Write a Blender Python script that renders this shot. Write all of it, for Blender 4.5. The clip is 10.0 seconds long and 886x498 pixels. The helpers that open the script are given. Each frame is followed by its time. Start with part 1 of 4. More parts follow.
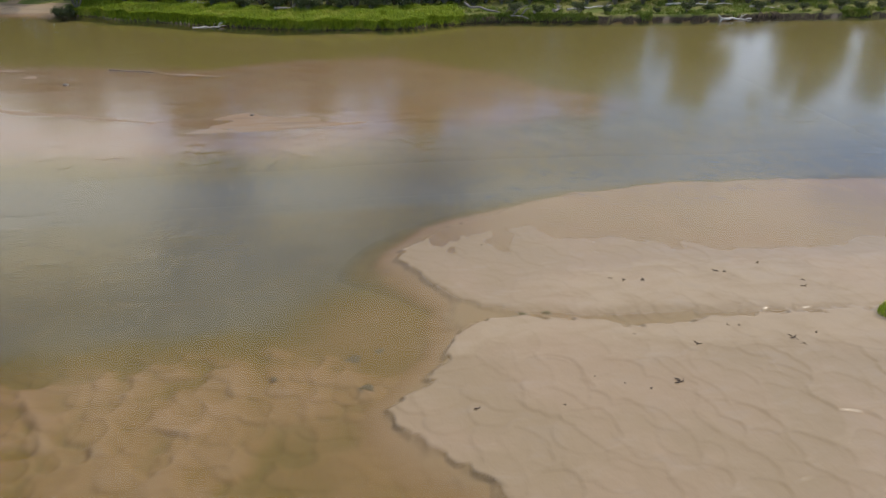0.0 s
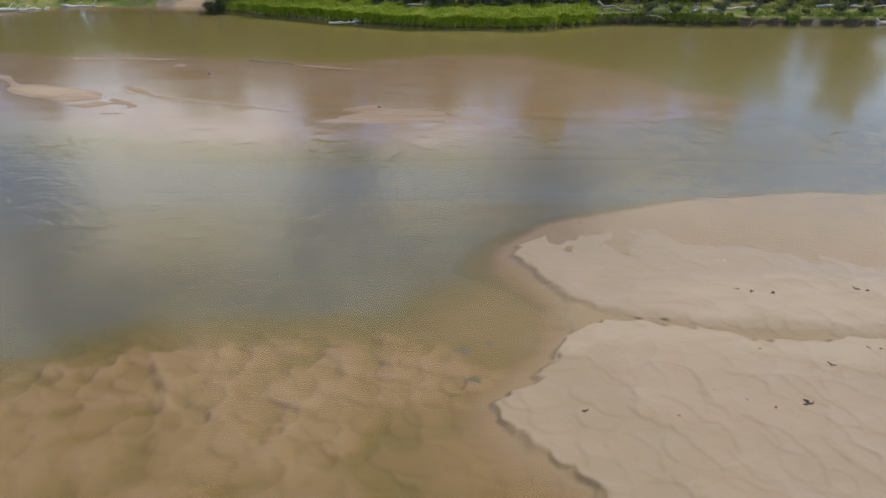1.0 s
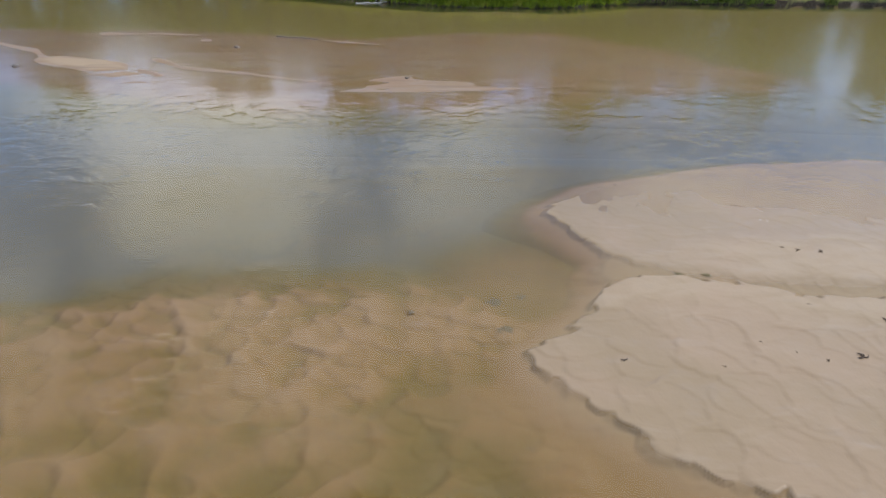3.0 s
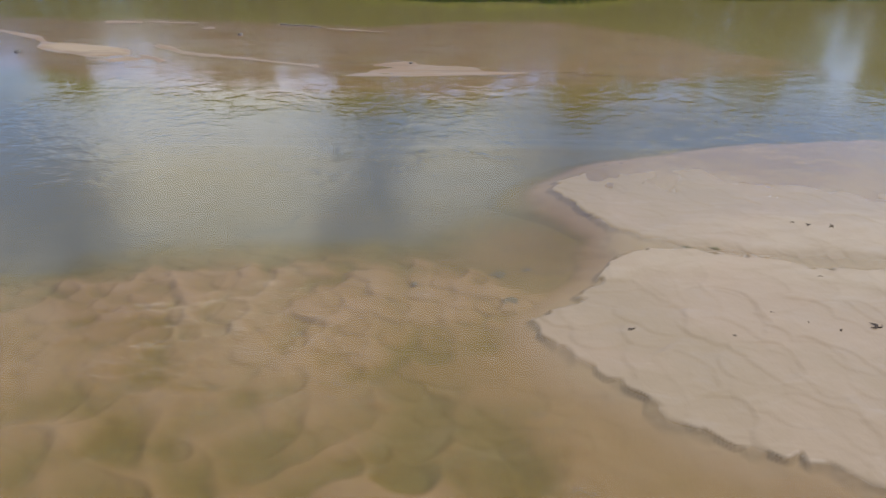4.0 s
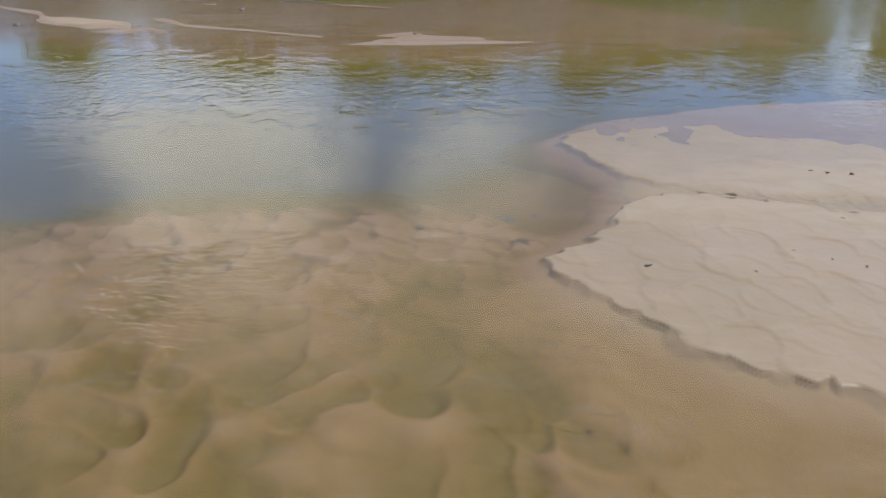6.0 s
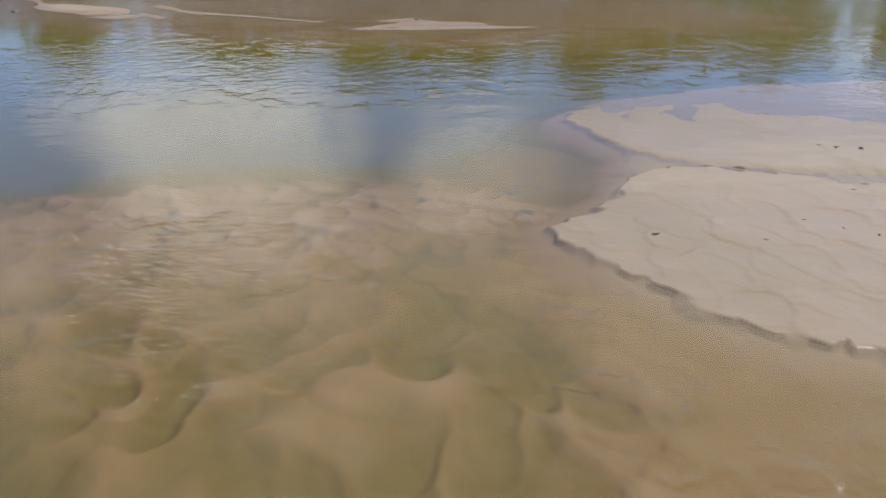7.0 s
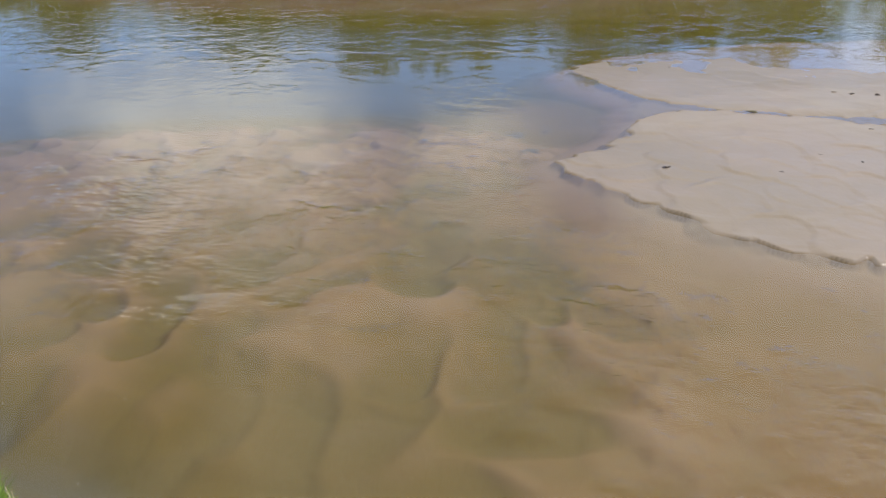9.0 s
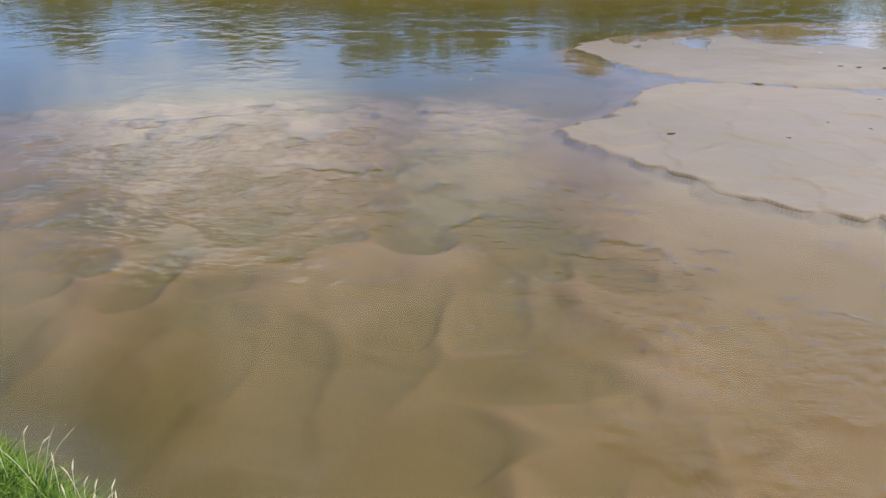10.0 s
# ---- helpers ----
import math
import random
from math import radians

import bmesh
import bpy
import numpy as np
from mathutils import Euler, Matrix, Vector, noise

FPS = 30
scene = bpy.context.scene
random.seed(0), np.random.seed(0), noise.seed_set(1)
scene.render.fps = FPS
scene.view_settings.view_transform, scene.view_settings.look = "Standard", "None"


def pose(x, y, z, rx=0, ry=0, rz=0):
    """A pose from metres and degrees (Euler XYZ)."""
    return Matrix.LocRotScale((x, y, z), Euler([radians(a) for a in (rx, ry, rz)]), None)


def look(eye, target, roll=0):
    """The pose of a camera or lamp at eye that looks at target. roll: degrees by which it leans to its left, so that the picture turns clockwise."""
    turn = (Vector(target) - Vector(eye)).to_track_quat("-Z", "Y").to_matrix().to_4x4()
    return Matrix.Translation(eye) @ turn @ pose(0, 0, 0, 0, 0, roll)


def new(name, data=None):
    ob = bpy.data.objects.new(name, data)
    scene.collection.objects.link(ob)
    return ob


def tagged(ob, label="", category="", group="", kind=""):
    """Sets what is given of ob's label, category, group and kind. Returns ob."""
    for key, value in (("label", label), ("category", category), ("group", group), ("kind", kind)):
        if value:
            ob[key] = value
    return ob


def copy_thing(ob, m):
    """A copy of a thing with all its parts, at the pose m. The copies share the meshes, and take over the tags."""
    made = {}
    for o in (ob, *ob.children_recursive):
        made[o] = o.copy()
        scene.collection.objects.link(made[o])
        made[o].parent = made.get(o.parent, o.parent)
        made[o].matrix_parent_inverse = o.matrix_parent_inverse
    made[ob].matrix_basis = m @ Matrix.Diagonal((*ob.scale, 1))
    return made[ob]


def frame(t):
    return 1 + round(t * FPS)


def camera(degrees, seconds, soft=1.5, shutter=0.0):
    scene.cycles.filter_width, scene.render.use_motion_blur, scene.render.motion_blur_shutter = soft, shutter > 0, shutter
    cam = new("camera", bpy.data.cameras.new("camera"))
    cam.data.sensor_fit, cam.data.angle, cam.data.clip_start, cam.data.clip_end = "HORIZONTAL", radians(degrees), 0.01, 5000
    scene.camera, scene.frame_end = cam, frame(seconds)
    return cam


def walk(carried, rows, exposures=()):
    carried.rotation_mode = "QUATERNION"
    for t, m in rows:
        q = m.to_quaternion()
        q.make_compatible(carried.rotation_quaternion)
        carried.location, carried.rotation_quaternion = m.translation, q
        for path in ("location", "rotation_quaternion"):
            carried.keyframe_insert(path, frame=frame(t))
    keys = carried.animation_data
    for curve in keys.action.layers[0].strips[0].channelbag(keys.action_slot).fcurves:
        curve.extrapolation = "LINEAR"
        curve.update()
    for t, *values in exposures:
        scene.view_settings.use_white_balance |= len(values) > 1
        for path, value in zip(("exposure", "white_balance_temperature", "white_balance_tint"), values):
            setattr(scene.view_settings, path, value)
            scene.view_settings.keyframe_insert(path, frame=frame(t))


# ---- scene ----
cam = camera(62.0, 10.0, soft=1.4)
PATH = [
    (0.0, pose(0.001, -0.095, 15.378, 63.415, 0, -10.011) @ pose(0, 0, 0, 0, 0, 0.906)),
    (0.2, pose(0.070, -0.075, 15.345, 63.405, 0, -5.090) @ pose(0, 0, 0, 0, 0, 0.620)),
    (0.5, pose(0.131, -0.048, 15.274, 63.391, 0, -1.942) @ pose(0, 0, 0, 0, 0, 0.326)),
    (1.0, pose(0.000, 0.000, 15.000, 63.408, 0, 0.008) @ pose(0, 0, 0, 0, 0, 0.087)),
    (1.5, pose(-0.175, 0.065, 14.526, 63.409, 0, 0.839) @ pose(0, 0, 0, 0, 0, 0.039)),
    (2.0, pose(-0.284, 0.104, 13.969, 63.407, 0, 1.333) @ pose(0, 0, 0, 0, 0, 0.002)),
    (2.5, pose(-0.317, 0.146, 13.410, 63.406, 0, 1.658) @ pose(0, 0, 0, 0, 0, 0.009)),
    (4.0, pose(-0.289, 0.090, 11.768, 63.431, 0, 2.276) @ pose(0, 0, 0, 0, 0, -0.052)),
    (4.5, pose(-0.280, 0.064, 11.239, 63.449, 0, 2.412) @ pose(0, 0, 0, 0, 0, -0.087)),
    (5.0, pose(-0.313, 0.011, 10.720, 63.439, 0, 2.429) @ pose(0, 0, 0, 0, 0, -0.097)),
    (5.5, pose(-0.390, -0.001, 10.214, 63.449, 0, 2.465) @ pose(0, 0, 0, 0, 0, -0.152)),
    (7.0, pose(-0.524, 0.027, 8.719, 63.446, 0, 2.518) @ pose(0, 0, 0, 0, 0, -0.164)),
    (7.5, pose(-0.496, -0.004, 8.251, 63.415, 0, 2.647) @ pose(0, 0, 0, 0, 0, -0.203)),
    (8.0, pose(-0.455, -0.026, 7.778, 63.418, 0, 2.810) @ pose(0, 0, 0, 0, 0, -0.265)),
    (8.5, pose(-0.460, -0.046, 7.300, 63.410, 0, 2.824) @ pose(0, 0, 0, 0, 0, -0.297)),
    (9.0, pose(-0.472, -0.079, 6.836, 63.412, 0, 2.885) @ pose(0, 0, 0, 0, 0, -0.313)),
    (9.5, pose(-0.478, -0.129, 6.402, 63.390, 0, 2.961) @ pose(0, 0, 0, 0, 0, -0.348)),
    (10.0, pose(-0.460, -0.152, 5.955, 63.387, 0, 3.010) @ pose(0, 0, 0, 0, 0, -0.352)),
]
walk(cam, PATH, [(0.0, -0.12, 7050, 10), (1.0, -0.02, 6700, 10), (2.5, 0.03, 6550, 10), (5.0, 0.03, 6480, 10), (8.0, 0.05, 6430, 10), (10.0, 0.07, 6400, 10)])

# ---- sun, sky with broken cloud ----
SUN_ELEV, SUN_AZ = 55.0, 76.0      # degrees; azimuth from +y, positive to the right


def way(az, el):
    a, e = radians(az), radians(el)
    return Vector((math.sin(a) * math.cos(e), math.cos(a) * math.cos(e), math.sin(e)))


sun = new("sun", bpy.data.lights.new("sun", "SUN"))
sun.data.energy, sun.data.angle, sun.data.color = 2.5, radians(0.6), (1.0, 0.95, 0.87)
sun.matrix_world = look(way(SUN_AZ, SUN_ELEV) * 200, (0, 0, 0))

world = bpy.data.worlds.new("world")
scene.world = world
world.use_nodes = True


# cumulus over the far bank: azimuths, elevations (degrees), density
CLOUDS = [(-29, -12, 13, 27, 1.0, 4.0), (-6, 5, 17, 28, 0.75), (26, 46, 3, 13, 0.5), (12, 50, 19, 40, 0.75), (-60, -34, 22, 40, 0.6), (-24, 30, 29, 48, 0.85)]


class Nodes:
    """A thin wrapper to write node trees in few lines."""

    def __init__(self, tree):
        self.t = tree
        tree.nodes.clear()

    def add(self, kind, ins=None, operation="", data_type="", interpolation_type=""):
        n = self.t.nodes.new(kind)
        if operation:
            n.operation = operation
        if data_type:
            n.data_type = data_type
        if interpolation_type:
            n.interpolation_type = interpolation_type
        for k, v in (ins or {}).items():
            s = n.inputs[k]
            if isinstance(v, bpy.types.NodeSocket):
                self.t.links.new(v, s)
            else:
                s.default_value = v
        return n

    def noise(self, scale, vec=None, detail=4.0, rough=0.55, dist=0.0):
        ins = {"Scale": scale, "Detail": detail, "Roughness": rough, "Distortion": dist}
        if vec is not None:
            ins["Vector"] = vec
        return self.add("ShaderNodeTexNoise", ins).outputs["Fac"]

    def span(self, value, a, b, c=0.0, d=1.0, smooth=True):
        return self.add("ShaderNodeMapRange", {"Value": value, "From Min": a, "From Max": b, "To Min": c, "To Max": d},
                        interpolation_type="SMOOTHSTEP" if smooth else "LINEAR").outputs["Result"]

    def math(self, op, a, b=0.0, c=0.0):
        return self.add("ShaderNodeMath", {0: a, 1: b, 2: c}, operation=op).outputs[0]

    def mix(self, fac, a, b, blend="MIX"):
        n = self.add("ShaderNodeMix", {0: fac, 6: a, 7: b}, data_type="RGBA")
        n.blend_type = blend
        return n.outputs[2]

    def ramp(self, fac, stops):
        n = self.add("ShaderNodeValToRGB", {"Fac": fac})
        els = n.color_ramp.elements
        while len(els) < len(stops):
            els.new(0.5)
        for e, (p, c) in zip(els, stops):
            e.position, e.color = p, (*c, 1)
        return n.outputs["Color"]

    def scaled(self, vec, sx, sy, sz, rot=0.0):
        return self.add("ShaderNodeMapping", {"Vector": vec, "Rotation": (0, 0, radians(rot)), "Scale": (sx, sy, sz)}).outputs[0]


n = Nodes(world.node_tree)
sky = n.add("ShaderNodeTexSky")
sky.sky_type, sky.sun_disc = "NISHITA", False
sky.sun_elevation, sky.sun_rotation = radians(SUN_ELEV), radians(SUN_AZ)
sky.altitude, sky.air_density, sky.dust_density = 2500.0, 1.1, 0.2
dirn = n.add("ShaderNodeTexCoord").outputs["Generated"]
parts_of = n.add("ShaderNodeSeparateXYZ", {0: dirn}).outputs
azim = n.math("MULTIPLY", n.math("ARCTAN2", parts_of[0], parts_of[1]), 180 / math.pi)
elev = n.math("MULTIPLY", n.math("ARCSINE", parts_of[2]), 180 / math.pi)
puffs = n.noise(3.1, n.add("ShaderNodeMapping", {"Vector": dirn, "Scale": (1.0, 1.0, 2.2)}).outputs[0], 6.0, 0.58, 0.3)
torn = n.noise(7.0, n.add("ShaderNodeMapping", {"Vector": dirn, "Scale": (1.0, 1.0, 1.3)}).outputs[0], 5.0, 0.6, 0.4)
billow = n.span(torn, 0.25, 0.75, -1.0, 1.0, False)


def cloud_mass(az0, az1, el0, el1, dense, soft=3.0, rag=3.0):
    """One cumulus between two azimuths and two elevations in degrees, with a ragged outline."""
    a, e = n.math("MULTIPLY_ADD", billow, rag, azim), n.math("MULTIPLY_ADD", billow, rag, elev)
    m = n.math("MULTIPLY", n.span(a, az0 - soft, az0 + soft), n.span(a, az1 + soft, az1 - soft))
    m = n.math("MULTIPLY", m, n.math("MULTIPLY", n.span(e, el0 - soft, el0 + soft), n.span(e, el1 + soft, el1 - soft)))
    return n.math("MULTIPLY", m, dense)


cloud = n.math("MULTIPLY", n.span(puffs, 0.40, 0.62), n.span(elev, 20, 32, 0.0, 0.8))
for mass in CLOUDS:
    cloud = n.math("MAXIMUM", cloud, cloud_mass(*mass))
cloud = n.math("MULTIPLY", cloud, n.span(puffs, 0.3, 0.6, 0.72, 1.0))
col = n.mix(cloud, n.mix(1.0, sky.outputs[0], (0.84, 1.00, 1.22, 1), "MULTIPLY"), (9.4, 9.6, 9.9, 1))
back = n.add("ShaderNodeBackground", {"Color": col, "Strength": 0.18})
n.add("ShaderNodeOutputWorld", {"Surface": back.outputs[0]})

# ---- materials ----


def material(name):
    m = bpy.data.materials.new(name)
    m.use_nodes = True
    k = Nodes(m.node_tree)
    k.pos = k.add("ShaderNodeNewGeometry").outputs["Position"]
    return m, k


def finish(k, colour, rough=0.8, bump=None, strength=0.3, dist=0.02, metal=0.0, spec=0.5, film=None):
    ins = {"Base Color": colour, "Roughness": rough, "Metallic": metal, "Specular IOR Level": spec}
    if bump is not None:
        ins["Normal"] = k.add("ShaderNodeBump", {"Height": bump, "Strength": strength, "Distance": dist}).outputs[0]
    if film is not None:
        ins.update({"Coat Weight": film, "Coat Roughness": 0.26, "Coat IOR": 1.33})
    b = k.add("ShaderNodeBsdfPrincipled", ins)
    k.add("ShaderNodeOutputMaterial", {"Surface": b.outputs[0]})
    return b


def sand_material():
    """River sand: pale when drained, tan when wet, hollows painted darker; browner and greener the deeper the silty
    water stands over it, its murk painted on the bed.
    """
    m, k = material("river_sand_with_murk")
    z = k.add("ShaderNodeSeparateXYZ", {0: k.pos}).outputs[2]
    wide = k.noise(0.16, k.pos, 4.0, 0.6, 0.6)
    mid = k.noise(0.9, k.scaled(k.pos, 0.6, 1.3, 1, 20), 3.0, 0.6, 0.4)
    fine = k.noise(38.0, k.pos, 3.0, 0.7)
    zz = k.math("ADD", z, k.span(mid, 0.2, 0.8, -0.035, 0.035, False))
    # colour by height: the water's murk and the dark of hollows are painted in
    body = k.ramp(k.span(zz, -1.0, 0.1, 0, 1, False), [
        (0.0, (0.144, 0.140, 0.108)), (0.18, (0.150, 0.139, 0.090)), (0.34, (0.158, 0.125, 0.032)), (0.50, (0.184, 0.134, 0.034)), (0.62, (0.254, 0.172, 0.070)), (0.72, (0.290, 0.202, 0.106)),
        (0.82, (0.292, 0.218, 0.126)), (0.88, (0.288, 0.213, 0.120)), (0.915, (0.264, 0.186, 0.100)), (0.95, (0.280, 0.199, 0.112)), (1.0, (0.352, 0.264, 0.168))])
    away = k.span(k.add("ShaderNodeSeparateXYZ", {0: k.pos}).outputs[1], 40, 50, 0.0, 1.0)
    # olive murk of the far water, painted on the deep bed there
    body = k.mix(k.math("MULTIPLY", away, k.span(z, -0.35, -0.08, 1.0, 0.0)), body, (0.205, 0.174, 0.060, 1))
    rosy = k.mix(k.math("MULTIPLY", k.span(wide, 0.42, 0.68, 0, 0.55), 0.5), body, (0.385, 0.258, 0.172, 1))
    russet = k.math("MULTIPLY", k.span(k.math("ADD", wide, k.math("MULTIPLY", mid, 0.4)), 0.40, 0.80, 0.45, 0.95), k.span(z, 0.02, 0.06, 1.0, 0.10))
    drift = k.noise(0.5, k.scaled(k.pos, 0.40, 1.0, 1, 8), 4.0, 0.6, 1.2)
    mauve = k.mix(k.span(drift, 0.38, 0.64), (0.252, 0.160, 0.094, 1), (0.270, 0.208, 0.165, 1))
    east = k.span(k.add("ShaderNodeSeparateXYZ", {0: k.pos}).outputs[0], -6, 16, 1.0, 0.2)
    rosy = k.mix(k.math("MULTIPLY", k.math("MULTIPLY", russet, away), east), rosy, mauve)
    thread = k.noise(1.3, k.scaled(k.pos, 0.16, 1.0, 1, 12), 5.0, 0.65, 0.8)
    rosy = k.mix(k.math("MULTIPLY", k.span(thread, 0.52, 0.68, 0, 0.55), away), rosy, (0.165, 0.112, 0.080, 1))
    drained = k.mix(k.span(z, -0.5, -0.1), body, rosy)
    grains = k.mix(k.math("MULTIPLY", k.span(fine, 0.3, 0.7, 0.0, 0.22), k.span(z, -0.06, 0.0)), drained, (0.23, 0.16, 0.10, 1), "MIX")
    blotch = k.mix(k.span(mid, 0.52, 0.75, 0, 0.20), grains, (0.26, 0.21, 0.16, 1))
    rough = k.span(z, 0.02, 0.10, 0.65, 0.9)
    spec = k.span(z, -0.02, 0.0, 0.0, 0.25)
    dimples = k.noise(4.0, k.scaled(k.pos, 1.6, 0.8, 1, 40), 1.5, 0.5, 0.8)
    h = k.math("ADD", k.math("MULTIPLY", dimples, 0.5), mid)
    film = k.math("MULTIPLY", k.span(z, -0.01, 0.0), k.span(z, 0.06, 0.12, 0.65, 0.35))
    film = k.math("MULTIPLY", film, k.span(away, 0.0, 1.0, 1.0, 0.15))
    finish(k, blotch, rough, h, 0.30, 0.04, spec=spec, film=film)
    return m


# places where the current runs rough: x, y, radius, strength
RIFFLES = [(1.9, 10.7, 2.3, 1.0), (0.4, 12.4, 1.8, 0.8), (-4.4, 13.6, 3.6, 0.8), (4.6, 8.2, 2.2, 0.9), (0.6, 9.2, 1.5, 0.7), (-6.8, 15.6, 5.5, 0.55), (2.6, 7.0, 1.8, 0.8), (7.2, 9.4, 2.6, 0.6), (5.6, 6.2, 2.4, 0.8), (1.2, 13.6, 1.6, 0.6), (-3.0, 18.0, 4.0, 0.3)]
# longer wavelets on the open channel
CHANNEL = [(-9.0, 38.0, 9.0, 1.0), (-20.0, 39.0, 10.0, 1.0), (3.0, 40.5, 9.0, 0.85), (19.0, 43.0, 10.0, 0.9), (33.0, 43.0, 9.0, 0.8), (-12.0, 30.0, 6.0, 0.3), (-8.5, 25.5, 2.2, 0.5), (-1.0, 26.5, 2.5, 0.5), (18.0, 36.5, 6.0, 0.6)]
STILL = [(8.5, 18.0, 7.0), (16.0, 17.0, 8.5), (9.0, 27.0, 4.5), (16.0, 25.0, 4.5)]


def water_material():
    m, k = material("river_water")
    patch = k.noise(0.16, k.scaled(k.pos, 1, 1.8, 1, 15), 3.0, 0.6, 0.8)
    ragged = k.span(k.noise(0.7, k.pos, 3.0), 0.25, 0.75, -0.5, 0.5)

    def area(spots, level):
        for px, py, r, much in spots:
            off = k.add("ShaderNodeVectorMath", {0: k.pos, 1: (px, py, 0)}, operation="DISTANCE").outputs["Value"]
            level = k.math("MAXIMUM", level, k.span(k.math("MULTIPLY_ADD", ragged, r, off), r, 0.35 * r, 0.0, much))
        return level

    still = k.math("ADD", 1.0, 0.0)
    for px, py, r in STILL:
        off = k.add("ShaderNodeVectorMath", {0: k.pos, 1: (px, py, 0)}, operation="DISTANCE").outputs["Value"]
        still = k.math("MULTIPLY", still, k.span(off, 0.7 * r, r, 0.15, 1.0))
    easy = k.math("MULTIPLY", still, k.span(patch, 0.40, 0.62, 0.08, 0.32))
    away = k.add("ShaderNodeSeparateXYZ", {0: k.pos}).outputs[1]
    open_water = k.math("MULTIPLY", area(CHANNEL, easy), k.math("MULTIPLY", k.span(away, 16, 26), k.span(away, 44, 50, 1.0, 0.7)))
    rough = k.math("MULTIPLY", area(RIFFLES, k.math("MULTIPLY", easy, 0.2)), k.span(away, 26, 17, 0.15, 1.0))
    # wavelets, their crests lying across the current
    long_waves = k.noise(2.0, k.scaled(k.pos, 0.75, 1.0, 1, -24), 1.5, 0.45, 0.5)
    cross_waves = k.noise(3.6, k.scaled(k.pos, 0.8, 1.1, 1, 28), 1.0, 0.5, 0.4)
    chop = k.noise(3.3, k.scaled(k.pos, 0.8, 1.25, 1, 12), 1.5, 0.5, 0.5)
    tiny = k.noise(9.5, k.scaled(k.pos, 0.8, 1.4, 1, -12), 1.0, 0.5, 0.4)
    swell = k.noise(0.35, k.scaled(k.pos, 1, 1.4, 1, 10), 2.0, 0.5)
    far_h = k.math("MULTIPLY", k.math("MULTIPLY_ADD", cross_waves, 0.13, k.math("MULTIPLY", long_waves, 0.22)), open_water)
    near_h = k.math("MULTIPLY", k.math("MULTIPLY_ADD", k.math("MULTIPLY", tiny, rough), 0.30, k.math("MULTIPLY", chop, 0.74)), rough)
    h = k.math("ADD", k.math("ADD", far_h, near_h), k.math("MULTIPLY", swell, 0.10))
    normal = k.add("ShaderNodeBump", {"Height": h, "Strength": 1.0, "Distance": 0.085}).outputs[0]
    fres = k.add("ShaderNodeFresnel", {"IOR": 1.34, "Normal": normal}).outputs[0]
    gloss = k.add("ShaderNodeBsdfGlossy", {"Color": (1, 1, 1, 1), "Roughness": k.span(away, 40, 62, 0.045, 0.17), "Normal": normal}).outputs[0]
    # nearly clear: the murk is painted on the sand below
    clear = k.add("ShaderNodeBsdfTransparent", {"Color": (0.975, 0.96, 0.91, 1)}).outputs[0]
    out = k.add("ShaderNodeMixShader", {0: fres, 1: clear, 2: gloss}).outputs[0]
    k.add("ShaderNodeOutputMaterial", {"Surface": out})
    return m


def bank_material():
    m, k = material("bank_soil_with_shade")
    up = k.add("ShaderNodeSeparateXYZ", {0: k.add("ShaderNodeNewGeometry").outputs["Normal"]}).outputs[2]
    a = k.noise(0.35, k.pos, 5.0, 0.6, 0.5)
    b = k.noise(4.0, k.pos, 5.0, 0.7)
    turf = k.mix(k.span(a, 0.35, 0.65), (0.120, 0.150, 0.035, 1), (0.24, 0.22, 0.080, 1))
    patch = k.noise(0.22, k.pos, 3.0)
    # dark cut soil, painted darker still for shade under the overhanging grass
    soil = k.mix(k.span(b, 0.3, 0.7), (0.022, 0.017, 0.011, 1), (0.070, 0.052, 0.034, 1))
    soil = k.mix(k.span(patch, 0.58, 0.66, 0, 0.7), soil, (0.27, 0.21, 0.155, 1))
    c = k.mix(k.span(up, 0.55, 0.85), soil, turf)
    c = k.mix(k.math("MULTIPLY", k.span(b, 0.55, 0.8, 0, 0.4), k.span(up, 0.6, 0.9)), c, (0.30, 0.25, 0.15, 1))
    finish(k, c, 0.95, b, 0.8, 0.12, spec=0.2)
    return m


def leaf_material(name, dark, light, dry=None, through_light=0.35):
    m, k = material(name)
    r = k.add("ShaderNodeNewGeometry").outputs["Random Per Island"]
    c = k.mix(r, (*dark, 1), (*light, 1))
    if dry:
        c = k.mix(k.span(k.noise(0.5, k.pos, 3.0), 0.52, 0.68, 0, 0.7), c, (*dry, 1))
    a = k.add("ShaderNodeBsdfPrincipled", {"Base Color": c, "Roughness": 0.55, "Specular IOR Level": 0.3}).outputs[0]
    t = k.add("ShaderNodeBsdfTranslucent", {"Color": c}).outputs[0]
    k.add("ShaderNodeOutputMaterial", {"Surface": k.add("ShaderNodeMixShader", {0: through_light, 1: a, 2: t}).outputs[0]})
    return m


def wood_material(name, a, b, scale=6.0):
    m, k = material(name)
    oc = k.add("ShaderNodeTexCoord").outputs["Object"]
    g = k.noise(scale, k.scaled(oc, 0.25, 3, 3), 5.0, 0.7, 0.6)
    s = k.noise(1.1, oc, 3.0)
    c = k.mix(k.span(g, 0.3, 0.7), (*a, 1), (*b, 1))
    c = k.mix(k.span(s, 0.45, 0.75, 0, 0.5), c, (a[0] * 0.6, a[1] * 0.58, a[2] * 0.55, 1))
    finish(k, c, 0.85, g, 0.6, 0.02, spec=0.2)
    return m


def plain(name, a, b, scale, rough=0.8):
    m, k = material(name)
    g = k.noise(scale, k.pos, 4.0, 0.6)
    finish(k, k.mix(k.span(g, 0.35, 0.65), (*a, 1), (*b, 1)), rough, g, 0.4, 0.01)
    return m


